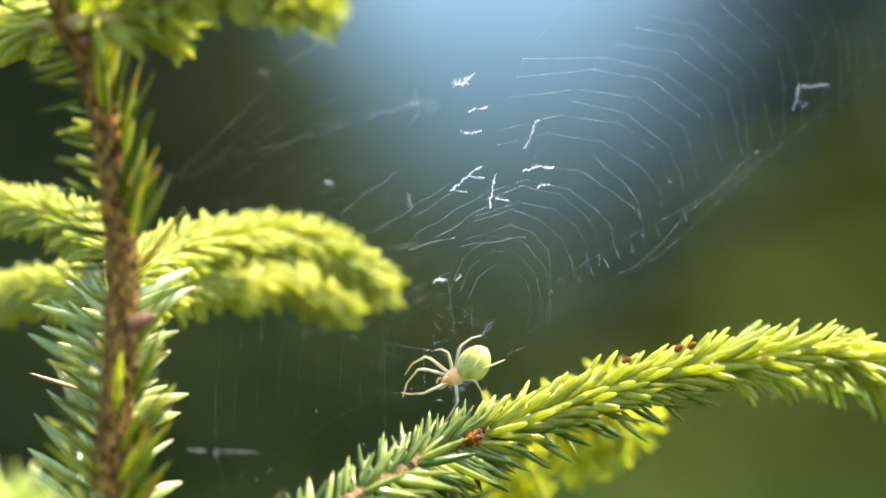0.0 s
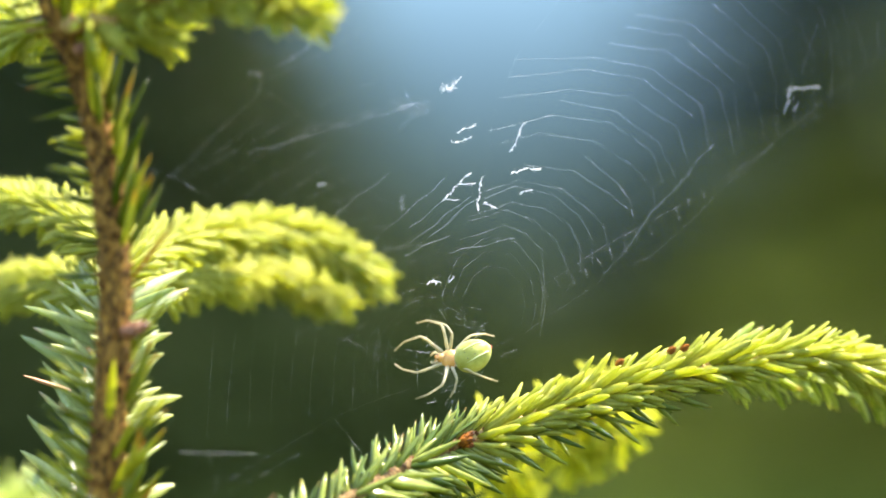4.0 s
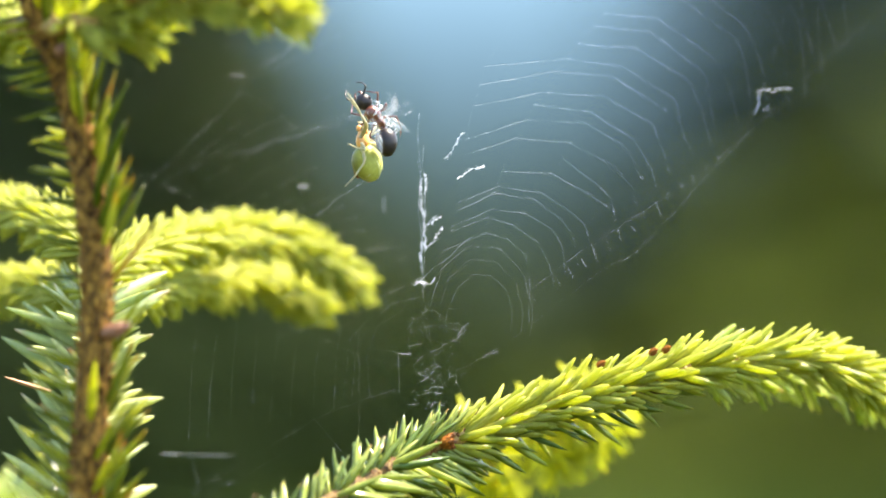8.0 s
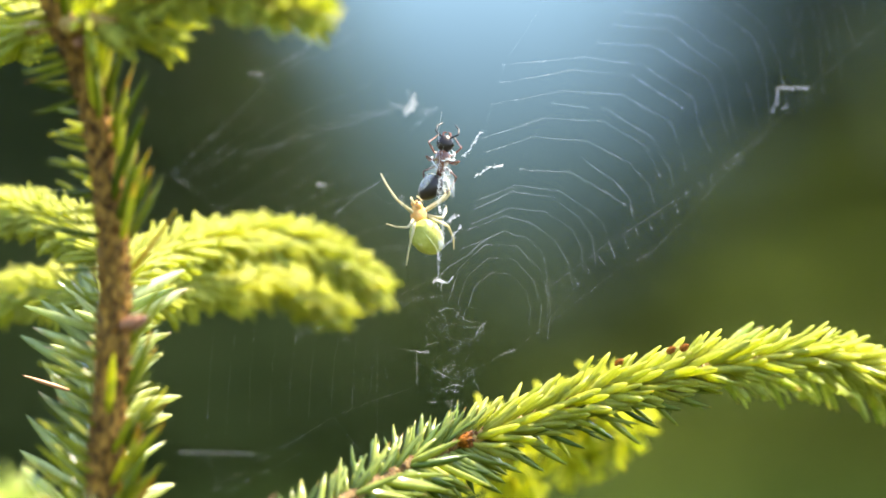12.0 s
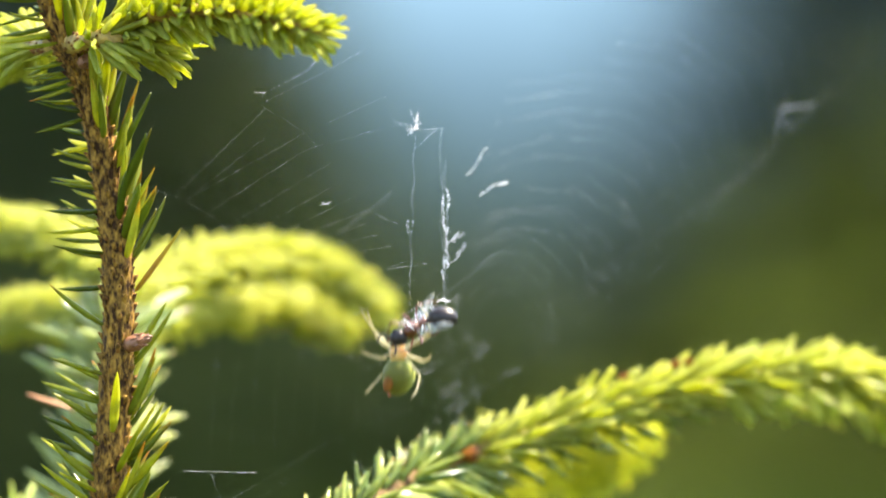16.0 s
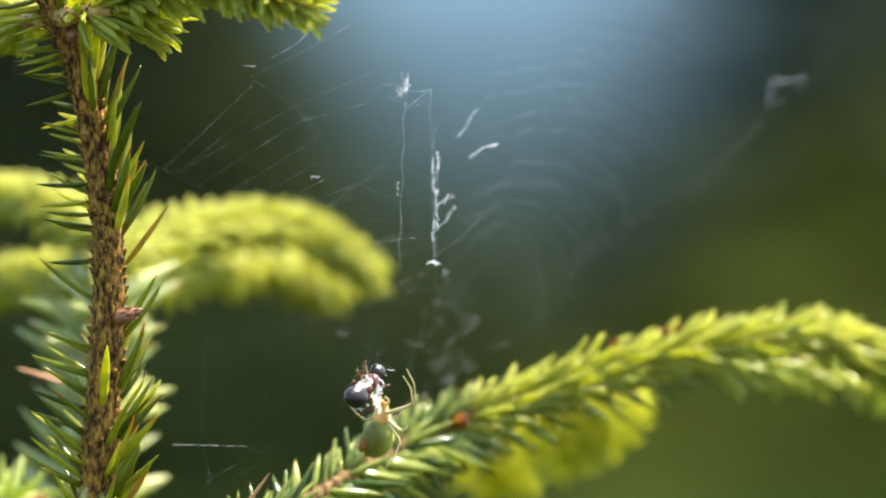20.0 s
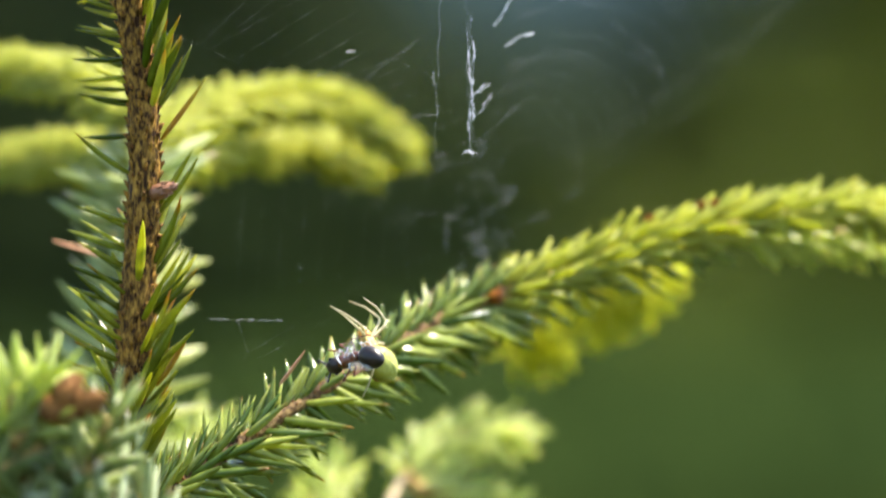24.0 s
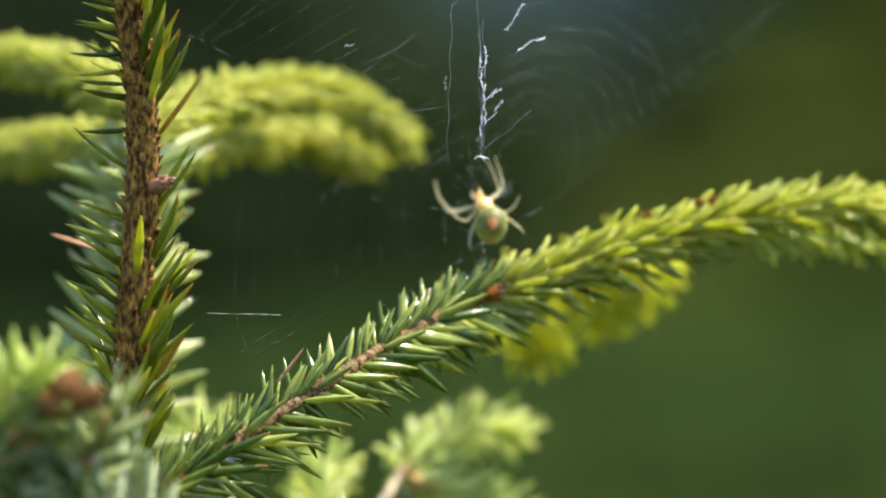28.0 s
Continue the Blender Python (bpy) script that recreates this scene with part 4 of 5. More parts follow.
def winged_ant():
    rng = random.Random(62)
    t = thing("flying_ant", "black and reddish brown winged ant caught by the spider", "ant")
    head = child("head", mesh_of("head", *egg(2.5 * MM, 2.5 * MM, 1.9 * MM, -0.12, centre=(3.9 * MM, 0, 0)), ANT_BLACK), t)
    for s in (-1, 1):
        child("eye", mesh_of("eye", *egg(0.6 * MM, 0.4 * MM, 0.6 * MM, 0, 7, 8, (3.9 * MM, s * 1.15 * MM, 0.35 * MM)), EYE), head)
        child("antenna", jointed([(4.7, 0.5 * s, 0.3), (5.5, 1.7 * s, 0.9), (6.3, 1.6 * s, 0.0), (6.9, 0.9 * s, -1.0)], (0.15, 0.09), ANT_BLACK, "antenna"), head)
        child("mandible", limb([(4.9, 0.5 * s, -0.2), (5.4, 0.5 * s, -0.4), (5.6, 0.1 * s, -0.5)], (0.22, 0.08), ANT_RED, "mandible"), head)
    child("thorax", mesh_of("thorax", *join([egg(3.0 * MM, 2.3 * MM, 2.6 * MM, 0.15, centre=(1.5 * MM, 0, 0)), egg(2.4 * MM, 1.7 * MM, 1.9 * MM, 0, centre=(0.1 * MM, 0, -0.1 * MM))]), ANT_RED), t, "reddish brown, glossy")
    child("petiole", mesh_of("petiole", *egg(0.8 * MM, 0.8 * MM, 1.3 * MM, 0, 8, 10, (-1.2 * MM, 0, 0)), ANT_RED), t)
    child("gaster", mesh_of("gaster", *egg(4.4 * MM, 3.3 * MM, 3.0 * MM, 0.12, centre=(-2.0 * MM, 0, 0)), ANT_BLACK), t, "glossy black", pose(-1.3 * MM, 0, 0, 0, 12, -32))
    for s in (-1, 1):
        for x, spread in ((2.0, 1.8), (1.2, 0.0), (0.4, -2.2)):
            child("leg", jointed([(x, 0.7 * s, -0.7), (x + spread * 0.2, 1.4 * s, -0.9), (x + spread * 0.7 + 0.4, 2.5 * s, 0.1), (x + spread * 1.3 - 0.2, 2.0 * s, -1.7), (x + spread * 1.8, 1.0 * s, -2.8)], (0.19, 0.05), ANT_LEG), t, "reddish brown")
        for size, back in ((0.8, 0.0), (0.55, 0.8)):
            verts, faces = [], []
            for i in range(9):
                f = i / 8
                w = 1.35 * size * math.sin(math.pi * (0.08 + 0.88 * f)) ** 0.7
                x, y = 1.2 - back - 6.2 * size * f, s * (0.5 + 2.6 * f * size)
                z = 1.0 + 1.2 * f + 0.35 * math.sin(f * 9 + back)
                for k, e in enumerate((-1, -0.4, 0.3, 1)):
                    verts.append(Vector((x + 0.35 * e * w, y + e * w * 0.5 * s, z + 0.2 * math.sin(k * 2 + f * 7))) * MM)
            for i in range(8):
                for k in range(3):
                    faces.append((i * 4 + k, i * 4 + k + 1, i * 4 + k + 5, i * 4 + k + 4))
            me = mesh_of("wing", verts, faces, WING)
            wing = child("wing", me, t, "crumpled clear wing")
            thick = wing.modifiers.new("thickness", "SOLIDIFY")
            thick.thickness = 0.00004
    grow = Matrix.Scale(1.1, 4)
    for ob in t.children_recursive:
        ob.data.transform(grow)
        ob.location = ob.location * 1.1
    return t


SPIDER, SPIDER_LEGS = green_spider()
ANT = winged_ant()
cam.data.dof.focus_object = ANT


# ---- loose silk: tufts that hang in the torn part and are drawn together when the spider climbs ----
def tuft(length, seed, barbs=6, thick=0.16, slant=0.0, reach=1.0, label="small tuft of crumpled white silk", skin=FLUFF):
    """A crumpled thread: a knotted spine bristling with short fine ends."""
    rng = random.Random(seed)
    n = max(8, int(length * 5))
    fine = 0.35 * thick + 0.0035
    wander, spine = 0.0, []
    for i in range(n):
        wander = 0.85 * wander + rng.uniform(-0.17, 0.17)
        spine.append(Vector((length * (i / (n - 1) - 0.5) + rng.uniform(-0.06, 0.06), wander, rng.uniform(-0.2, 0.2))) * MM)
    pieces = [tube(spine, [fine * MM * (rng.uniform(1.5, 3.0) if rng.random() < 0.25 else rng.uniform(0.5, 1.1)) for _ in spine], 5, 0.4, rng)]
    for k in range(int(barbs * (0 if slant else 1)) + int(length * 3)):
        p = spine[rng.randrange(n)]
        e = p + Vector((rng.uniform(-0.5, 0.6), rng.choice((-1, 1)) * rng.uniform(0.15, 0.5), rng.uniform(-0.3, 0.3))) * MM * (0.6 + 3 * thick) * reach * rng.uniform(0.6, 1.1)
        pieces.append(tube([p, p.lerp(e, 0.5) + Vector((0, 0, 0.08 * MM)), e], [fine * 0.7 * MM, fine * 0.6 * MM, fine * 0.2 * MM], 4, 0.4, rng))
    for k in range(int(barbs) if slant else 0):
        p = spine[rng.randrange(1, n - 3)]
        e = p + Vector((rng.uniform(0.55, 0.8), -0.8, 0.1)) * slant * rng.uniform(0.7, 1.1) * MM
        line = [p.lerp(e, q / 7) + Vector((rng.uniform(-0.1, 0.1), rng.uniform(-0.1, 0.1), 0)) * MM for q in range(8)]
        pieces.append(tube(line, [fine * MM * rng.uniform(0.5, 1.5) for _ in line], 5, 0.4, rng))
    return tagged(new("silk_tuft", mesh_of("silk_tuft", *join(pieces), skin)), label, "silk", "loose silk in the web")


def silk_strand():
    rng = random.Random(71)
    pts = [Vector((13.4 - 28.5 * i / 40, 0.25 * math.sin(i * 0.35) + 0.5 * math.sin(i * 0.08), 0)) * MM for i in range(41)]
    rad = [0.008 * MM * (rng.uniform(1.5, 3.2) if rng.random() < 0.35 else 1) for _ in pts]
    return tagged(new("silk_strand", mesh_of("silk_strand", *tube(pts, rad, 5), SILK)), "hanging strand of tangled white silk", "silk", "loose silk in the web")


def slack_line(length, seed, wide=0.0105):
    """A single thread, a little dusty, that has come loose from the torn sheet."""
    rng = random.Random(seed)
    n = int(length * 2)
    pts = [Vector((length * (i / (n - 1) - 0.5), 0.16 * math.sin(i * 0.5 + seed), 0.1 * math.sin(i * 0.3))) * MM for i in range(n)]
    rad = [wide * MM * (rng.uniform(1.8, 3.2) if rng.random() < 0.12 else 1) for _ in pts]
    return tagged(new("silk_thread", mesh_of("silk_thread", *tube(pts, rad, 5), SILK)), "single loose thread of white silk", "silk", "loose silk in the web")


CATCH = (3.6, 5.4)
# how the torn part sways as the branch gives and the spider pulls: seconds, east and up in millimetres
SWAY = ((16, 0, 0), (18, 0, 0), (20, 0, 1.8), (20.5, 0, 1.3), (22.5, 0, 0), (24, 0, -0.6), (25, 0.5, -1.1), (26, 0.6, -1.2), (27, 1.2, -1.2), (28, 2.2, -2.3))


def swayed(m, t, dx, dz):
    """From the descent on the loose silk is pulled towards the stem as well."""
    near_by = -26 if t >= 16 and -0.03 < m.translation.y < -0.01 else 0
    return Matrix.Translation((dx * MM, near_by * MM, dz * MM)) @ m


def tuft_rows():
    """Where each piece of loose silk hangs before the catch and after it."""
    for ob, before, after, when in LOOSE:
        if when:
            a, b = when
            rows = [(0, before), (a, before), ((a + b) / 2, before.lerp(after, 0.5)), (b, after)]
            if b < 8:
                rows += [(6.5, after @ pose(0, 0, 0, 0, 0, 4)), (8, after), (12, after @ pose(0, 0, 0, 0, 0, -3))]
            far_east = after.translation.x > 0.03
            rows += [(t, after if far_east else swayed(after, t, dx, dz)) for t, dx, dz in SWAY if t > b]
        else:
            rows = [(0, before), (28, before)]
        yield ob, rows


LOOSE = [
    (tuft(5.5, 1, 4, 0.13), facing((7.92, -8.00, 9.31), 82), facing((0.55, -27.00, 8.78), 94), CATCH),
    (tuft(6.5, 2, 3, 0.11, 3.0), facing((3.78, -8.00, 11.52), 40), facing((1.28, -27.00, 3.57), 92), CATCH),
    (tuft(5.5, 3, 7, 0.13), facing((14.41, -4.00, 18.75), 60), facing((6.07, -12.00, 17.37), 50), CATCH),
    (tuft(4.8, 4, 3, 0.15), facing((15.63, -2.00, 13.13), 2), facing((8.73, -12.00, 13.14), 22), CATCH),
    (tuft(2.4, 5, 18, 0.13, 0.0, 2.3, "star-shaped node of white silk"), facing((3.13, -10.00, 26.96), 20), facing((-3.85, -52.00, 22.67), 60), CATCH),
    (tuft(3.4, 6, 2, 0.12), facing((5.62, -8.00, 22.67), 12), facing((0.73, -27.00, 0.09), 84), CATCH),
    (tuft(3.2, 7, 2, 0.13), facing((4.61, -8.00, 19.26), 2), facing((1.10, -27.00, 11.06), 88), CATCH),
    (tuft(1.8, 8, 5, 0.2), facing((-0.64, -12.00, -4.96), 20), facing((0.55, -27.00, -4.76), 10), CATCH),
    (tuft(2.0, 9, 3, 0.1), facing((16.46, -2.00, 10.27), 15), facing((3.12, -12.00, 5.24), 40), CATCH),
    (tuft(2.4, 10, 3, 0.1), facing((9.79, -4.00, 8.22), 160), facing((3.49, -12.00, 3.03), 42), CATCH),
    (silk_strand(), facing((42.91, 26.00, 7.15), 43.5), facing((0.83, -13.00, 9.28), 92), CATCH),
    (tuft(4.0, 11, 2, 0.06), facing((59.01, 34.00, 25.16), 75), facing((56.93, 34.00, 25.16), 75), CATCH),
    (tuft(5.0, 12, 5, 0.08), facing((62.11, 36.00, 27.55), 5), facing((60.03, 36.00, 27.55), 5), CATCH),
    (tuft(1.2, 13, 3, 0.08), facing((60.50, 36.00, 24.24), 60), facing((58.42, 36.00, 24.24), 60), CATCH),
    # the next two tufts stand in for sun glints on the hub threads
    (tuft(2.0, 14, 1, 0.04), facing((-2.02, -12.00, -16.45), 178), facing((-2.02, -12.00, -16.45), 178), None),
    (tuft(3.0, 15, 0, 0.011, skin=WISP), facing((12.12, -2.00, -16.74), 22), facing((12.12, -2.00, -16.74), 22), None),
    (tuft(3.4, 16, 5, 0.012, skin=WISP), facing((7.20, -4.00, -12.84), 55), facing((7.20, -4.00, -12.84), 55), None),
    (tuft(3.0, 17, 4, 0.010, skin=WISP), facing((3.51, -6.00, -15.59), 25), facing((3.51, -6.00, -15.59), 25), None),
    (tuft(4.0, 18, 5, 0.010, skin=WISP), facing((2.86, -6.00, -22.05), 10), facing((2.86, -6.00, -22.05), 10), None),
    (tuft(2, 31, 1, 0.007, skin=WISP), facing((1.47, -8.00, -9.58), 5), facing((1.47, -8.00, -9.58), 5), None),
    (tuft(2.6, 33, 1, 0.007, skin=WISP), facing((-0.37, -8.00, -15.20), 15), facing((-0.37, -8.00, -15.20), 15), None),
    (tuft(2.8, 35, 1, 0.007, skin=WISP), facing((2.58, -8.00, -22.94), 3), facing((2.58, -8.00, -22.94), 3), None),
    (tuft(1.8, 37, 1, 0.007, skin=WISP), facing((0.74, -8.00, -20.92), 30), facing((0.74, -8.00, -20.92), 30), None),
    (tuft(1.0, 19, 3, 0.07), facing((2.40, -8.00, -4.70), 70), facing((2.40, -8.00, -4.70), 70), None),
    (tuft(1.6, 20, 3, 0.07), facing((-18.01, -52.00, 10.39), 15), facing((-18.01, -52.00, 10.39), 15), None),
    (slack_line(15.0, 81), facing((-4.9, -13.00, 6.8), 33), facing((0.55, -27.00, 7.4), 92), CATCH),
    (slack_line(13.0, 82), facing((1.0, -12.00, 5.6), 31), facing((0.95, -27.00, 3.4), 88), CATCH),
    (slack_line(10.0, 83), facing((3.0, -11.00, 4.4), 33), facing((1.1, -19.00, 12.4), 93), CATCH),
    (slack_line(7.5, 84), facing((-1.7, -13.00, 7.1), 31), facing((0.8, -27.00, -1.2), 86), CATCH),
    (slack_line(11.0, 85), facing((-11.9, -24.00, 9.3), 36), facing((-11.9, -24.00, 9.3), 36), None),
    (slack_line(8.0, 86), facing((-1.7, -12.00, 1.0), 15), facing((0.7, -27.00, 1.0), 87), CATCH),
    (slack_line(11.0, 87), facing((8.0, -6.00, 1.2), 8), facing((4.6, -12.00, -1.0), 40), CATCH),
    (slack_line(4.4, 91, 0.012), facing((-3.4, -56.00, 23.2), 12), facing((-1.6, -54.00, 22.4), 2), (9.0, 11.0)),
    (slack_line(3.6, 92, 0.010), facing((-5.4, -56.00, 23.4), 160), facing((-5.6, -54.00, 23.0), 165), (9.0, 11.0)),
    (slack_line(4.8, 93, 0.009), facing((-4.0, -56.00, 21.0), 40), facing((-2.2, -54.00, 20.6), 38), (9.0, 11.0)),
    (slack_line(3.0, 94, 0.012), facing((-4.2, -56.00, 23.9), 100), facing((-4.0, -54.00, 24.0), 110), (9.0, 11.0)),
    (slack_line(28.0, 88, 0.011), facing((-16.5, -57.00, 19.3), 17), facing((-4.35, -56.00, 8.3), -92), (15.4, 16.0)),
    (tuft(2.2, 89, 4, 0.05), facing((-5.4, -57.00, 7.5), 88), facing((-5.1, -57.00, 6.9), 84), (15.4, 16.0)),
]



def swathing():
    """Crumpled bands of silk in which the catch has tangled itself."""
    rng = random.Random(63)
    pieces = []
    for k in range(13):
        x, lean, turn, r = rng.choice((-2.6, -1.6, 0.6, 1.6, 2.6)) + rng.uniform(-0.5, 0.5), rng.uniform(-1.6, 1.6), rng.uniform(0, 6.28), rng.uniform(1.3, 1.9)
        span = rng.uniform(0.9, 2.6)
        pts = []
        for q in range(10):
            a = turn + span * q / 9
            pts.append(Vector((x + lean * q / 9 + rng.uniform(-0.15, 0.15), (r + rng.uniform(-0.15, 0.3)) * math.cos(a), (r + rng.uniform(-0.15, 0.3)) * math.sin(a) + 0.2)) * MM)
        pieces.append(tube(pts, [MM * rng.uniform(0.015, 0.09) for _ in pts], 5, 0.4, rng))
    return child("silk_band", mesh_of("silk_band", *join(pieces), WISP), ANT, "crumpled white silk")


swathing()
ANT_ROWS = [
    (0, facing((-100.07, -5.00, 262.26), 140)),
    (2, facing((-61.80, -5.00, 160.67), 140)),
    (3.5, facing((-27.14, -5.00, 87.20), 140)),
    (4.5, facing((-6.24, -5.00, 46.58), 141)),
    (5, facing((3.28, -5.00, 29.96), 141)),
    (5.5, facing((6.07, -5.00, 22.29), 141)),
    (6, facing((4.13, -5.00, 20.49), 114)),
    (6.5, facing((0.48, -5.00, 22.39), 95)),
    (7, facing((-2.49, -5.00, 19.32), 95)),
    (7.5, facing((-5.15, -5.00, 22.59), 105)),
    (8, facing((-6.14, -5.00, 21.28), 128)),
    (8.5, facing((-3.88, -5.00, 19.87), 140, 15, 20)),
    (9, facing((-5.7, -5.00, 21.30), 152, 20, 38)),
    (9.5, facing((-3.65, -5.00, 20.17), 172, 15, 20)),
    (10, facing((-3.18, -5.00, 17.91), 195)),
    (10.5, facing((-1.48, -5.00, 17.10), 195)),
    (11, facing((-2.93, -5.00, 15.88), 183)),
    (11.5, facing((-1.11, -5.00, 13.32), 85)),
    (12, facing((0.88, -5.00, 13.34), 80)),
    (12.5, facing((-0.99, -5.00, 16.92), 70)),
    (13.5, facing((-3.55, -20.50, 15.19), 130)),
    (14.5, facing((-4.80, -36.00, 14.57), 190)),
    (15, facing((-4.92, -55.00, 13.41), 182)),
    (15.5, facing((-5.46, -65.00, 13.24), 195)),
    (16, facing((-2.83, -71.00, -8.32), 213)),
    (16.5, facing((-5.97, -73.00, -29.96), 170)),
    (17, facing((-5.57, -73.00, -27.57), 148)),
    (17.5, facing((-4.15, -73.00, -30.40), 130)),
    (18, facing((-11.53, -73.00, -32.26), 100)),
    (18.5, facing((-5.26, -73.00, -26.16), 165)),
    (19, facing((-4.64, -73.00, -32.08), 177)),
    (19.5, facing((-6.98, -73.00, -27.04), 92)),
    (20, facing((-9.72, -73.00, -22.89), 58, 20, 42)),
    (20.5, facing((-12.81, -73.00, -35.35), 100)),
    (21.5, facing((-9.19, -73.00, -37.12), 140)),
    (22.5, facing((-4.07, -73.00, -36.49), 215)),
    (23, facing((-8.53, -73.00, -36.23), 262)),
    (23.5, facing((-7.60, -73.00, -37.99), 250)),
    (24, facing((-17.29, -73.00, -37.29), 205, 0, 35)),
    (24.5, facing((-16.92, -70.00, -37.45), 270, 60)),
    (25, facing((-5.21, -66.00, -42.49), 276, 85)),
    (25.5, facing((1.59, -66.00, -42.40), 300, 70)),
    (26, facing((10.9, -64.00, -37.6), 298, 85, 10)),
    (26.2, facing((-12.83, -62.00, -42.06), 350)),
    (26.4, facing((10.86, -62.00, -40.60), 270)),
    (26.5, facing((-21.06, -62.00, -18.05), 200)),
    (26.6, facing((-34.19, -62.00, -36.50), 180)),
    (26.8, facing((21.39, -62.00, -35.47), 100)),
    (27, facing((-24.83, -58.00, -38.41), 200, 30, 45)),
    (27.1, facing((-24.42, -58.00, -47.67), 180)),
    (27.2, facing((-23.07, -58.00, -65.80), 60)),
    (27.3, facing((-23.49, -58.00, -82.95), 300)),
    (27.6, facing((-24.49, -58.00, -195.30), 340)),
    (28, facing((-24.99, -58.00, -383.85), 400)),
]


def motions():
    for tuft_thing, rows in tuft_rows():
        walk(tuft_thing, rows)
    # before the catch the east sheet hangs a little lower on its outer side
    pin = web_point(1000, 300)
    low = Matrix.Translation(pin + Vector((0.0006, 0, 0))) @ pose(0, 0, 0, 0, 4.5, 0) @ Matrix.Translation(-pin)
    for part in EAST:
        walk(part, [(0, low), (3.6, low), (5.4, pose(0, 0, 0)), (28, pose(0, 0, 0))])
    walk(SPIDER, [
    (0, facing((1.85, -3.00, -20.98), 205, 25)),
    (1, facing((1.87, -3.00, -20.98), 205, 25)),
    (2, facing((1.89, -3.00, -20.75), 205, 25)),
    (3, facing((2.00, -3.00, -21.29), 205, 25)),
    (3.5, facing((1.94, -3.00, -21.29), 205, 25)),
    (4.3, facing((2.87, -3.00, -13.44), 150, 10)),
    (5, facing((6.52, -3.00, -5.13), 100, 10)),
    (5.5, facing((7.56, -3.00, 0.05), 90, 0)),
    (6, facing((6.17, -3.00, 11.92), 90, 0)),
    (6.5, facing((1.50, -3.00, 16.68), 113, 0)),
    (7, facing((-2.96, -3.00, 11.21), 98, 0)),
    (7.5, facing((-4.78, -3.00, 17.91), 125, 0)),
    (8, facing((-8.92, -3.00, 18.44), 92, 75)),
    (8.5, facing((-7.58, -3.00, 15.64), 75, 110)),
    (9, facing((-8.99, -3.00, 15.41), 73, 160)),
    (9.5, facing((-6.15, -3.00, 13.91), 84, 170)),
    (10, facing((-5.13, -3.00, 12.85), 80, 170)),
    (10.5, facing((-6.10, -3.00, 12.22), 95, 170)),
    (11, facing((-6.82, -3.00, 13.12), 95, 165)),
    (11.5, facing((-3.60, -3.00, 7.05), 105, 90)),
    (12, facing((-2.73, -3.00, 5.96), 100, 35)),
    (12.5, facing((-4.88, -3.00, 9.45), 135, 30)),
    (13.5, facing((-0.81, -18.50, 12.46), 110, 0)),
    (14.5, facing((1.36, -34.00, 14.59), 95, 0)),
    (15, facing((1.26, -46.00, 13.49), 100, 0)),
    (15.5, facing((2.73, -56.00, 13.94), 105, 50)),
    (16, facing((-6.49, -62.00, -12.90), 92, 148)),
    (16.5, facing((-3.60, -64.00, -33.25), 95, 160)),
    (17, facing((-1.24, -64.00, -33.78), 95, 160)),
    (17.5, facing((-5.78, -64.00, -34.14), 95, 130)),
    (18, facing((-9.11, -64.00, -35.83), 150, 60)),
    (18.5, facing((-8.76, -64.00, -26.49), 85, 20)),
    (19, facing((-5.73, -64.00, -34.40), 90, 130)),
    (19.5, facing((-6.13, -64.00, -31.38), 95, 80)),
    (20, facing((-7.56, -64.00, -27.02), 80, 135)),
    (20.5, facing((-12.89, -64.00, -36.71), 100, 160)),
    (21.5, facing((-6.58, -64.00, -38.23), 130, 160)),
    (22.5, facing((-1.42, -64.00, -37.80), 150, 120)),
    (23, facing((-2.53, -64.00, -37.01), 105, 70)),
    (23.5, facing((-8.71, -64.00, -34.62), 110, 80)),
    (24, facing((-15.3, -64.00, -35.43), 112, 70)),
    (24.5, facing((-13.82, -64.00, -36.68), 110, 110)),
    (25, facing((0.89, -64.00, -35.60), 92, 150, 40)),
    (25.5, facing((5.87, -64.00, -34.10), 112, 100)),
    (26, facing((5.4, -40.00, -22.98), 100, 60, 20)),
    (26.2, facing((-11.38, -40, -24.77), 95, 110)),
    (26.4, facing((-2.44, -40, -6.48), 110, 150)),
    (26.5, facing((-5.38, -40.00, 2.02), 75, 160)),
    (26.6, facing((-11.20, -39.00, -3.07), 85, 160)),
    (26.8, facing((2.03, -32.00, 6.40), 88, 170)),
    (27, facing((0.83, -20.00, 10.09), 80, 175)),
    (27.1, facing((3.77, -16.00, 11.25), 90, 180)),
    (27.2, facing((3.58, -13.00, 10.54), 100, 182)),
    (27.4, facing((2.05, -10.00, 9.66), 95, 190)),
    (27.6, facing((2.16, -9.00, 0.79), 108, 190, 10)),
    (27.8, facing((3.00, -8.00, -8.94), 114, 196, 22)),
    (28, facing((3.29, -7.00, -15.57), 122, 202, 32)),
    ])
    walk(ANT, ANT_ROWS)
    # stem and side branches bob as the spider runs up the web and comes down on the branch
    walk(LEADER, [(t, pose(0, 0, dz * MM)) for t, dz in ((0, 0), (2.5, 0), (3, -0.5), (3.5, -0.9), (5.5, -1.1), (8, -0.9), (9, -0.5), (10, -0.5), (11, 0), (28, 0))])
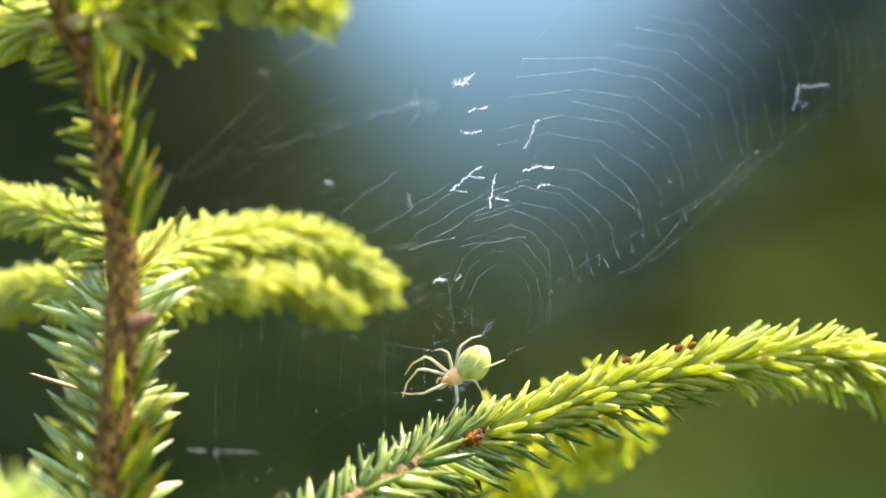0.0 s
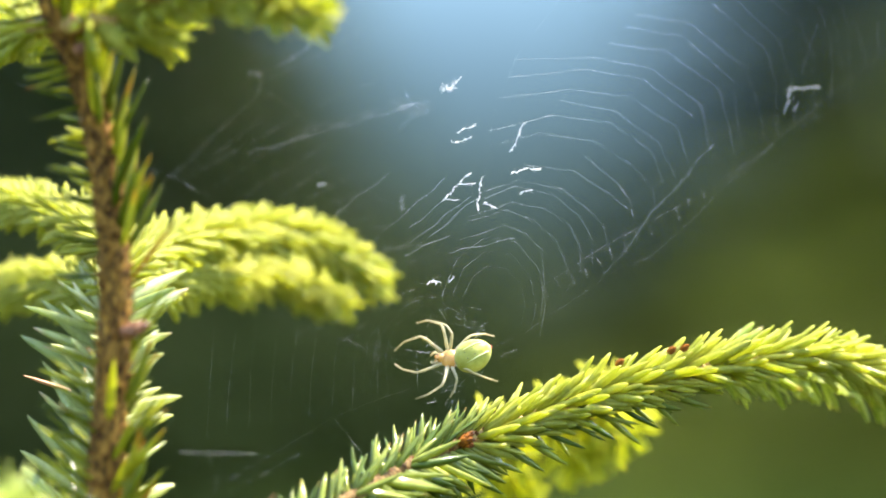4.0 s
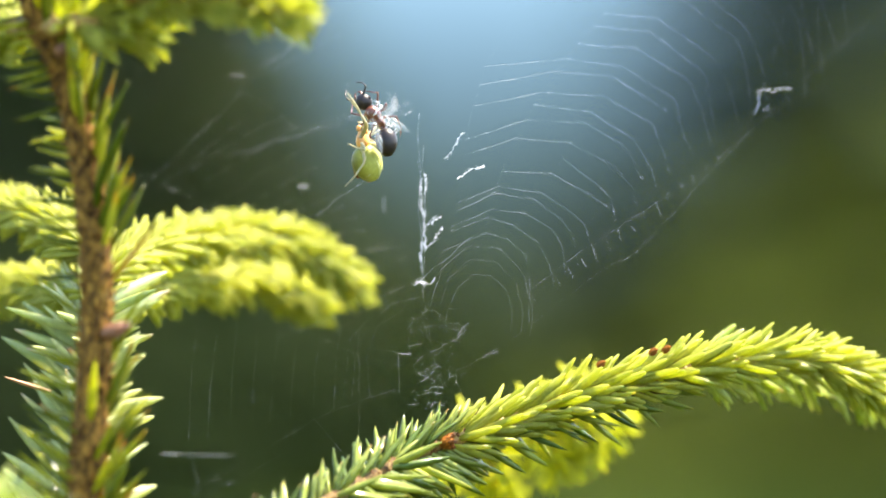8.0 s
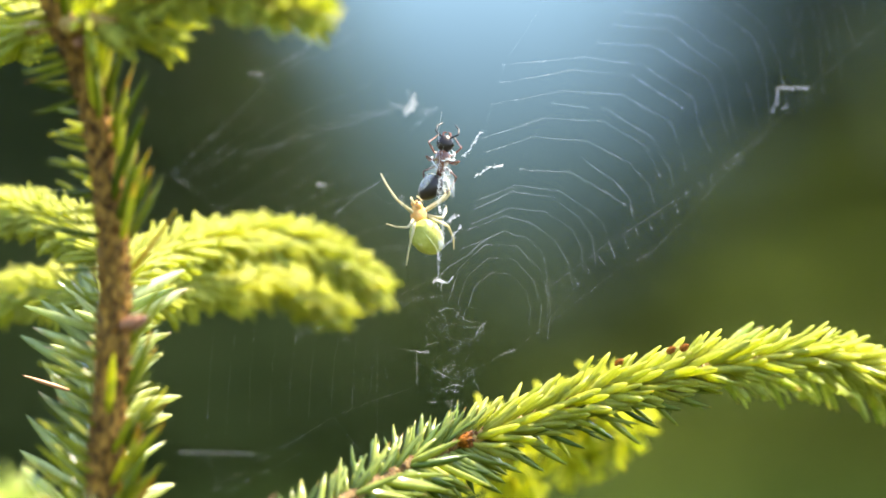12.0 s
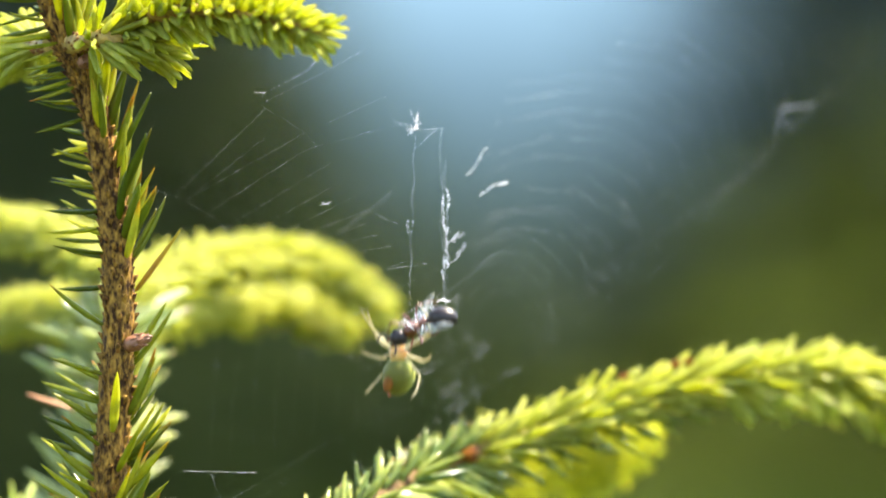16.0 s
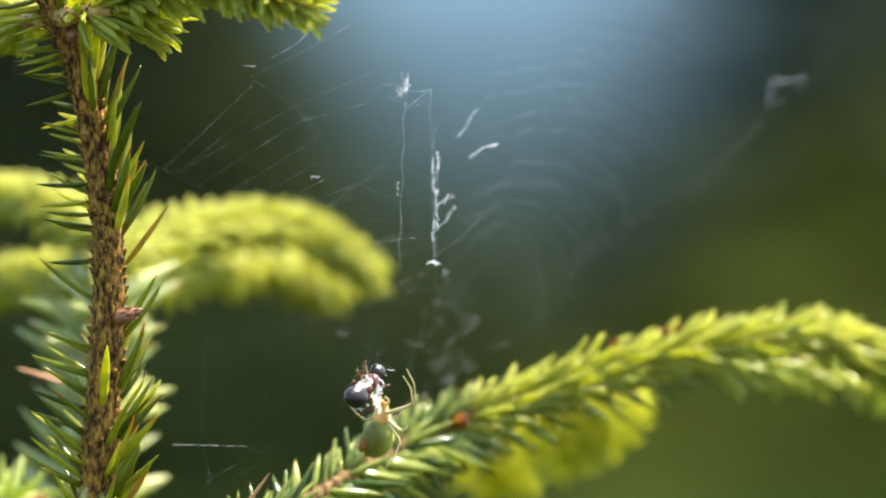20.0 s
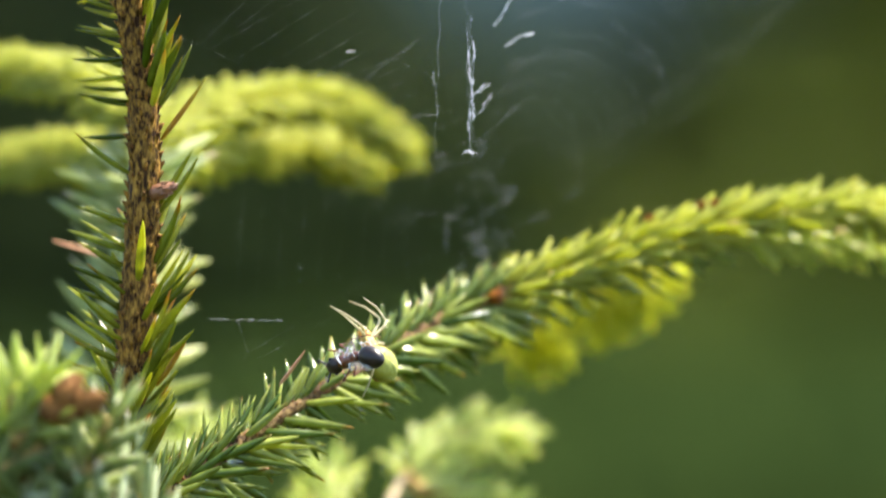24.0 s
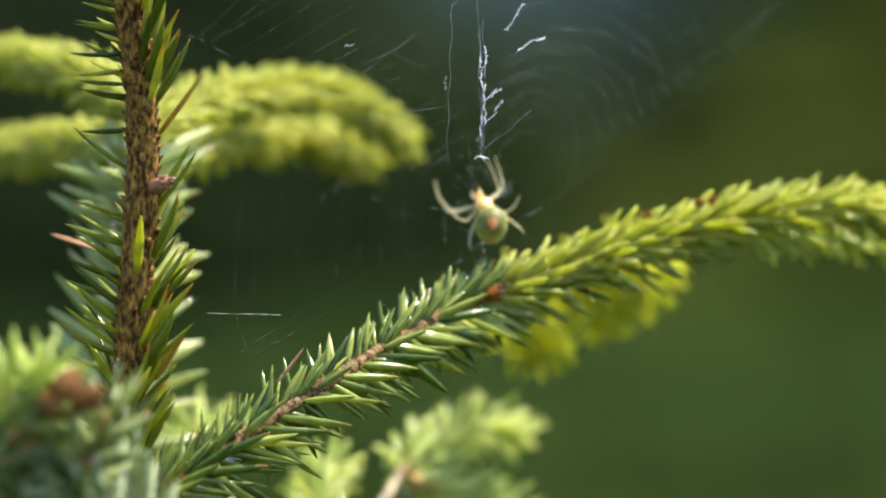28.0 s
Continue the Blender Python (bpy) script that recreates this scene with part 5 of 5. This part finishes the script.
    for branch in SIDE:
        walk(branch, [(t, pose(0, 0, dz * MM)) for t, dz in ((0, 0), (2.5, 0), (3, 0.6), (3.5, 1.1), (5.5, 1.8), (7, 1.0), (8.5, 0.9), (9.5, 0.3), (11, 0), (18, 0), (19, 0.5), (20, 1.3), (20.5, 1.4), (22.5, -0.2), (23, 0.2), (24, 0.1), (25, 1.5), (26, 2.4), (26.5, 2.2), (27, 1.7), (27.5, 1.0), (28, 0.6))])
    walk(TWIG, [
        (0, pose(0, 0, 0)), (12, pose(0, 0, 0)),
    (14.5, pose(0, 0, 0.00037)),
    (15, pose(0, 0, -0.00000)),
    (15.5, pose(0, 0, -0.00000)),
    (16, pose(0, 0, 0.00074)),
    (16.5, pose(0, 0, -0.00000)),
    (17, pose(0, 0, -0.00000)),
    (17.5, pose(0, 0, 0.00009)),
    (18, pose(0, 0, 0.00019)),
    (18.5, pose(0, 0, 0.00046)),
    (19, pose(0, 0, 0.00056)),
    (19.5, pose(0, 0, 0.00102)),
    (20, pose(0, 0, 0.00185)),
    (20.5, pose(0, 0, 0.00213)),
    (22.5, pose(0, 0, 0.00111)),
    (23, pose(0, 0, 0.00148)),
    (23.5, pose(0, 0, 0.00185)),
    (24, pose(0, 0, 0.00148)),
    (24.5, pose(0, 0, 0.00194)),
    (25, pose(0, 0, 0.00148)),
    (25.5, pose(0, 0, 0.00213)),
    (26.5, pose(0, 0, 0.00185)),
    (27, pose(0, 0, 0.00176)),
    (27.5, pose(0, 0, 0.00130)),
    (28, pose(0, 0, 0.00093)),
    ])
    for s, a, leg in SPIDER_LEGS:
        # while it waits below the tear its forelegs feel the threads and its hind legs hold on
        rest = pose(0, 0, 0, 0, 0, {(1, 48): -36, (1, 104): 34, (1, 138): 26, (-1, 48): 15, (-1, 76): 16, (-1, 138): 8}.get((s, a), 0))
        rows = [(0, rest), (1.5, rest @ pose(0, 0, 0, 0, 0, 2)), (3.5, rest)]
        for k in range(48):
            at = 4.5 + 0.5 * k
            rows.append((min(28.0, at), pose(0, 0, 0, 10 * math.sin(at * 3.1 + a), 9 * math.sin(at * 2.3 + a * s), 14 * math.sin(at * 4.7 + a * 1.7 + s))))
        walk(leg, rows)


motions()
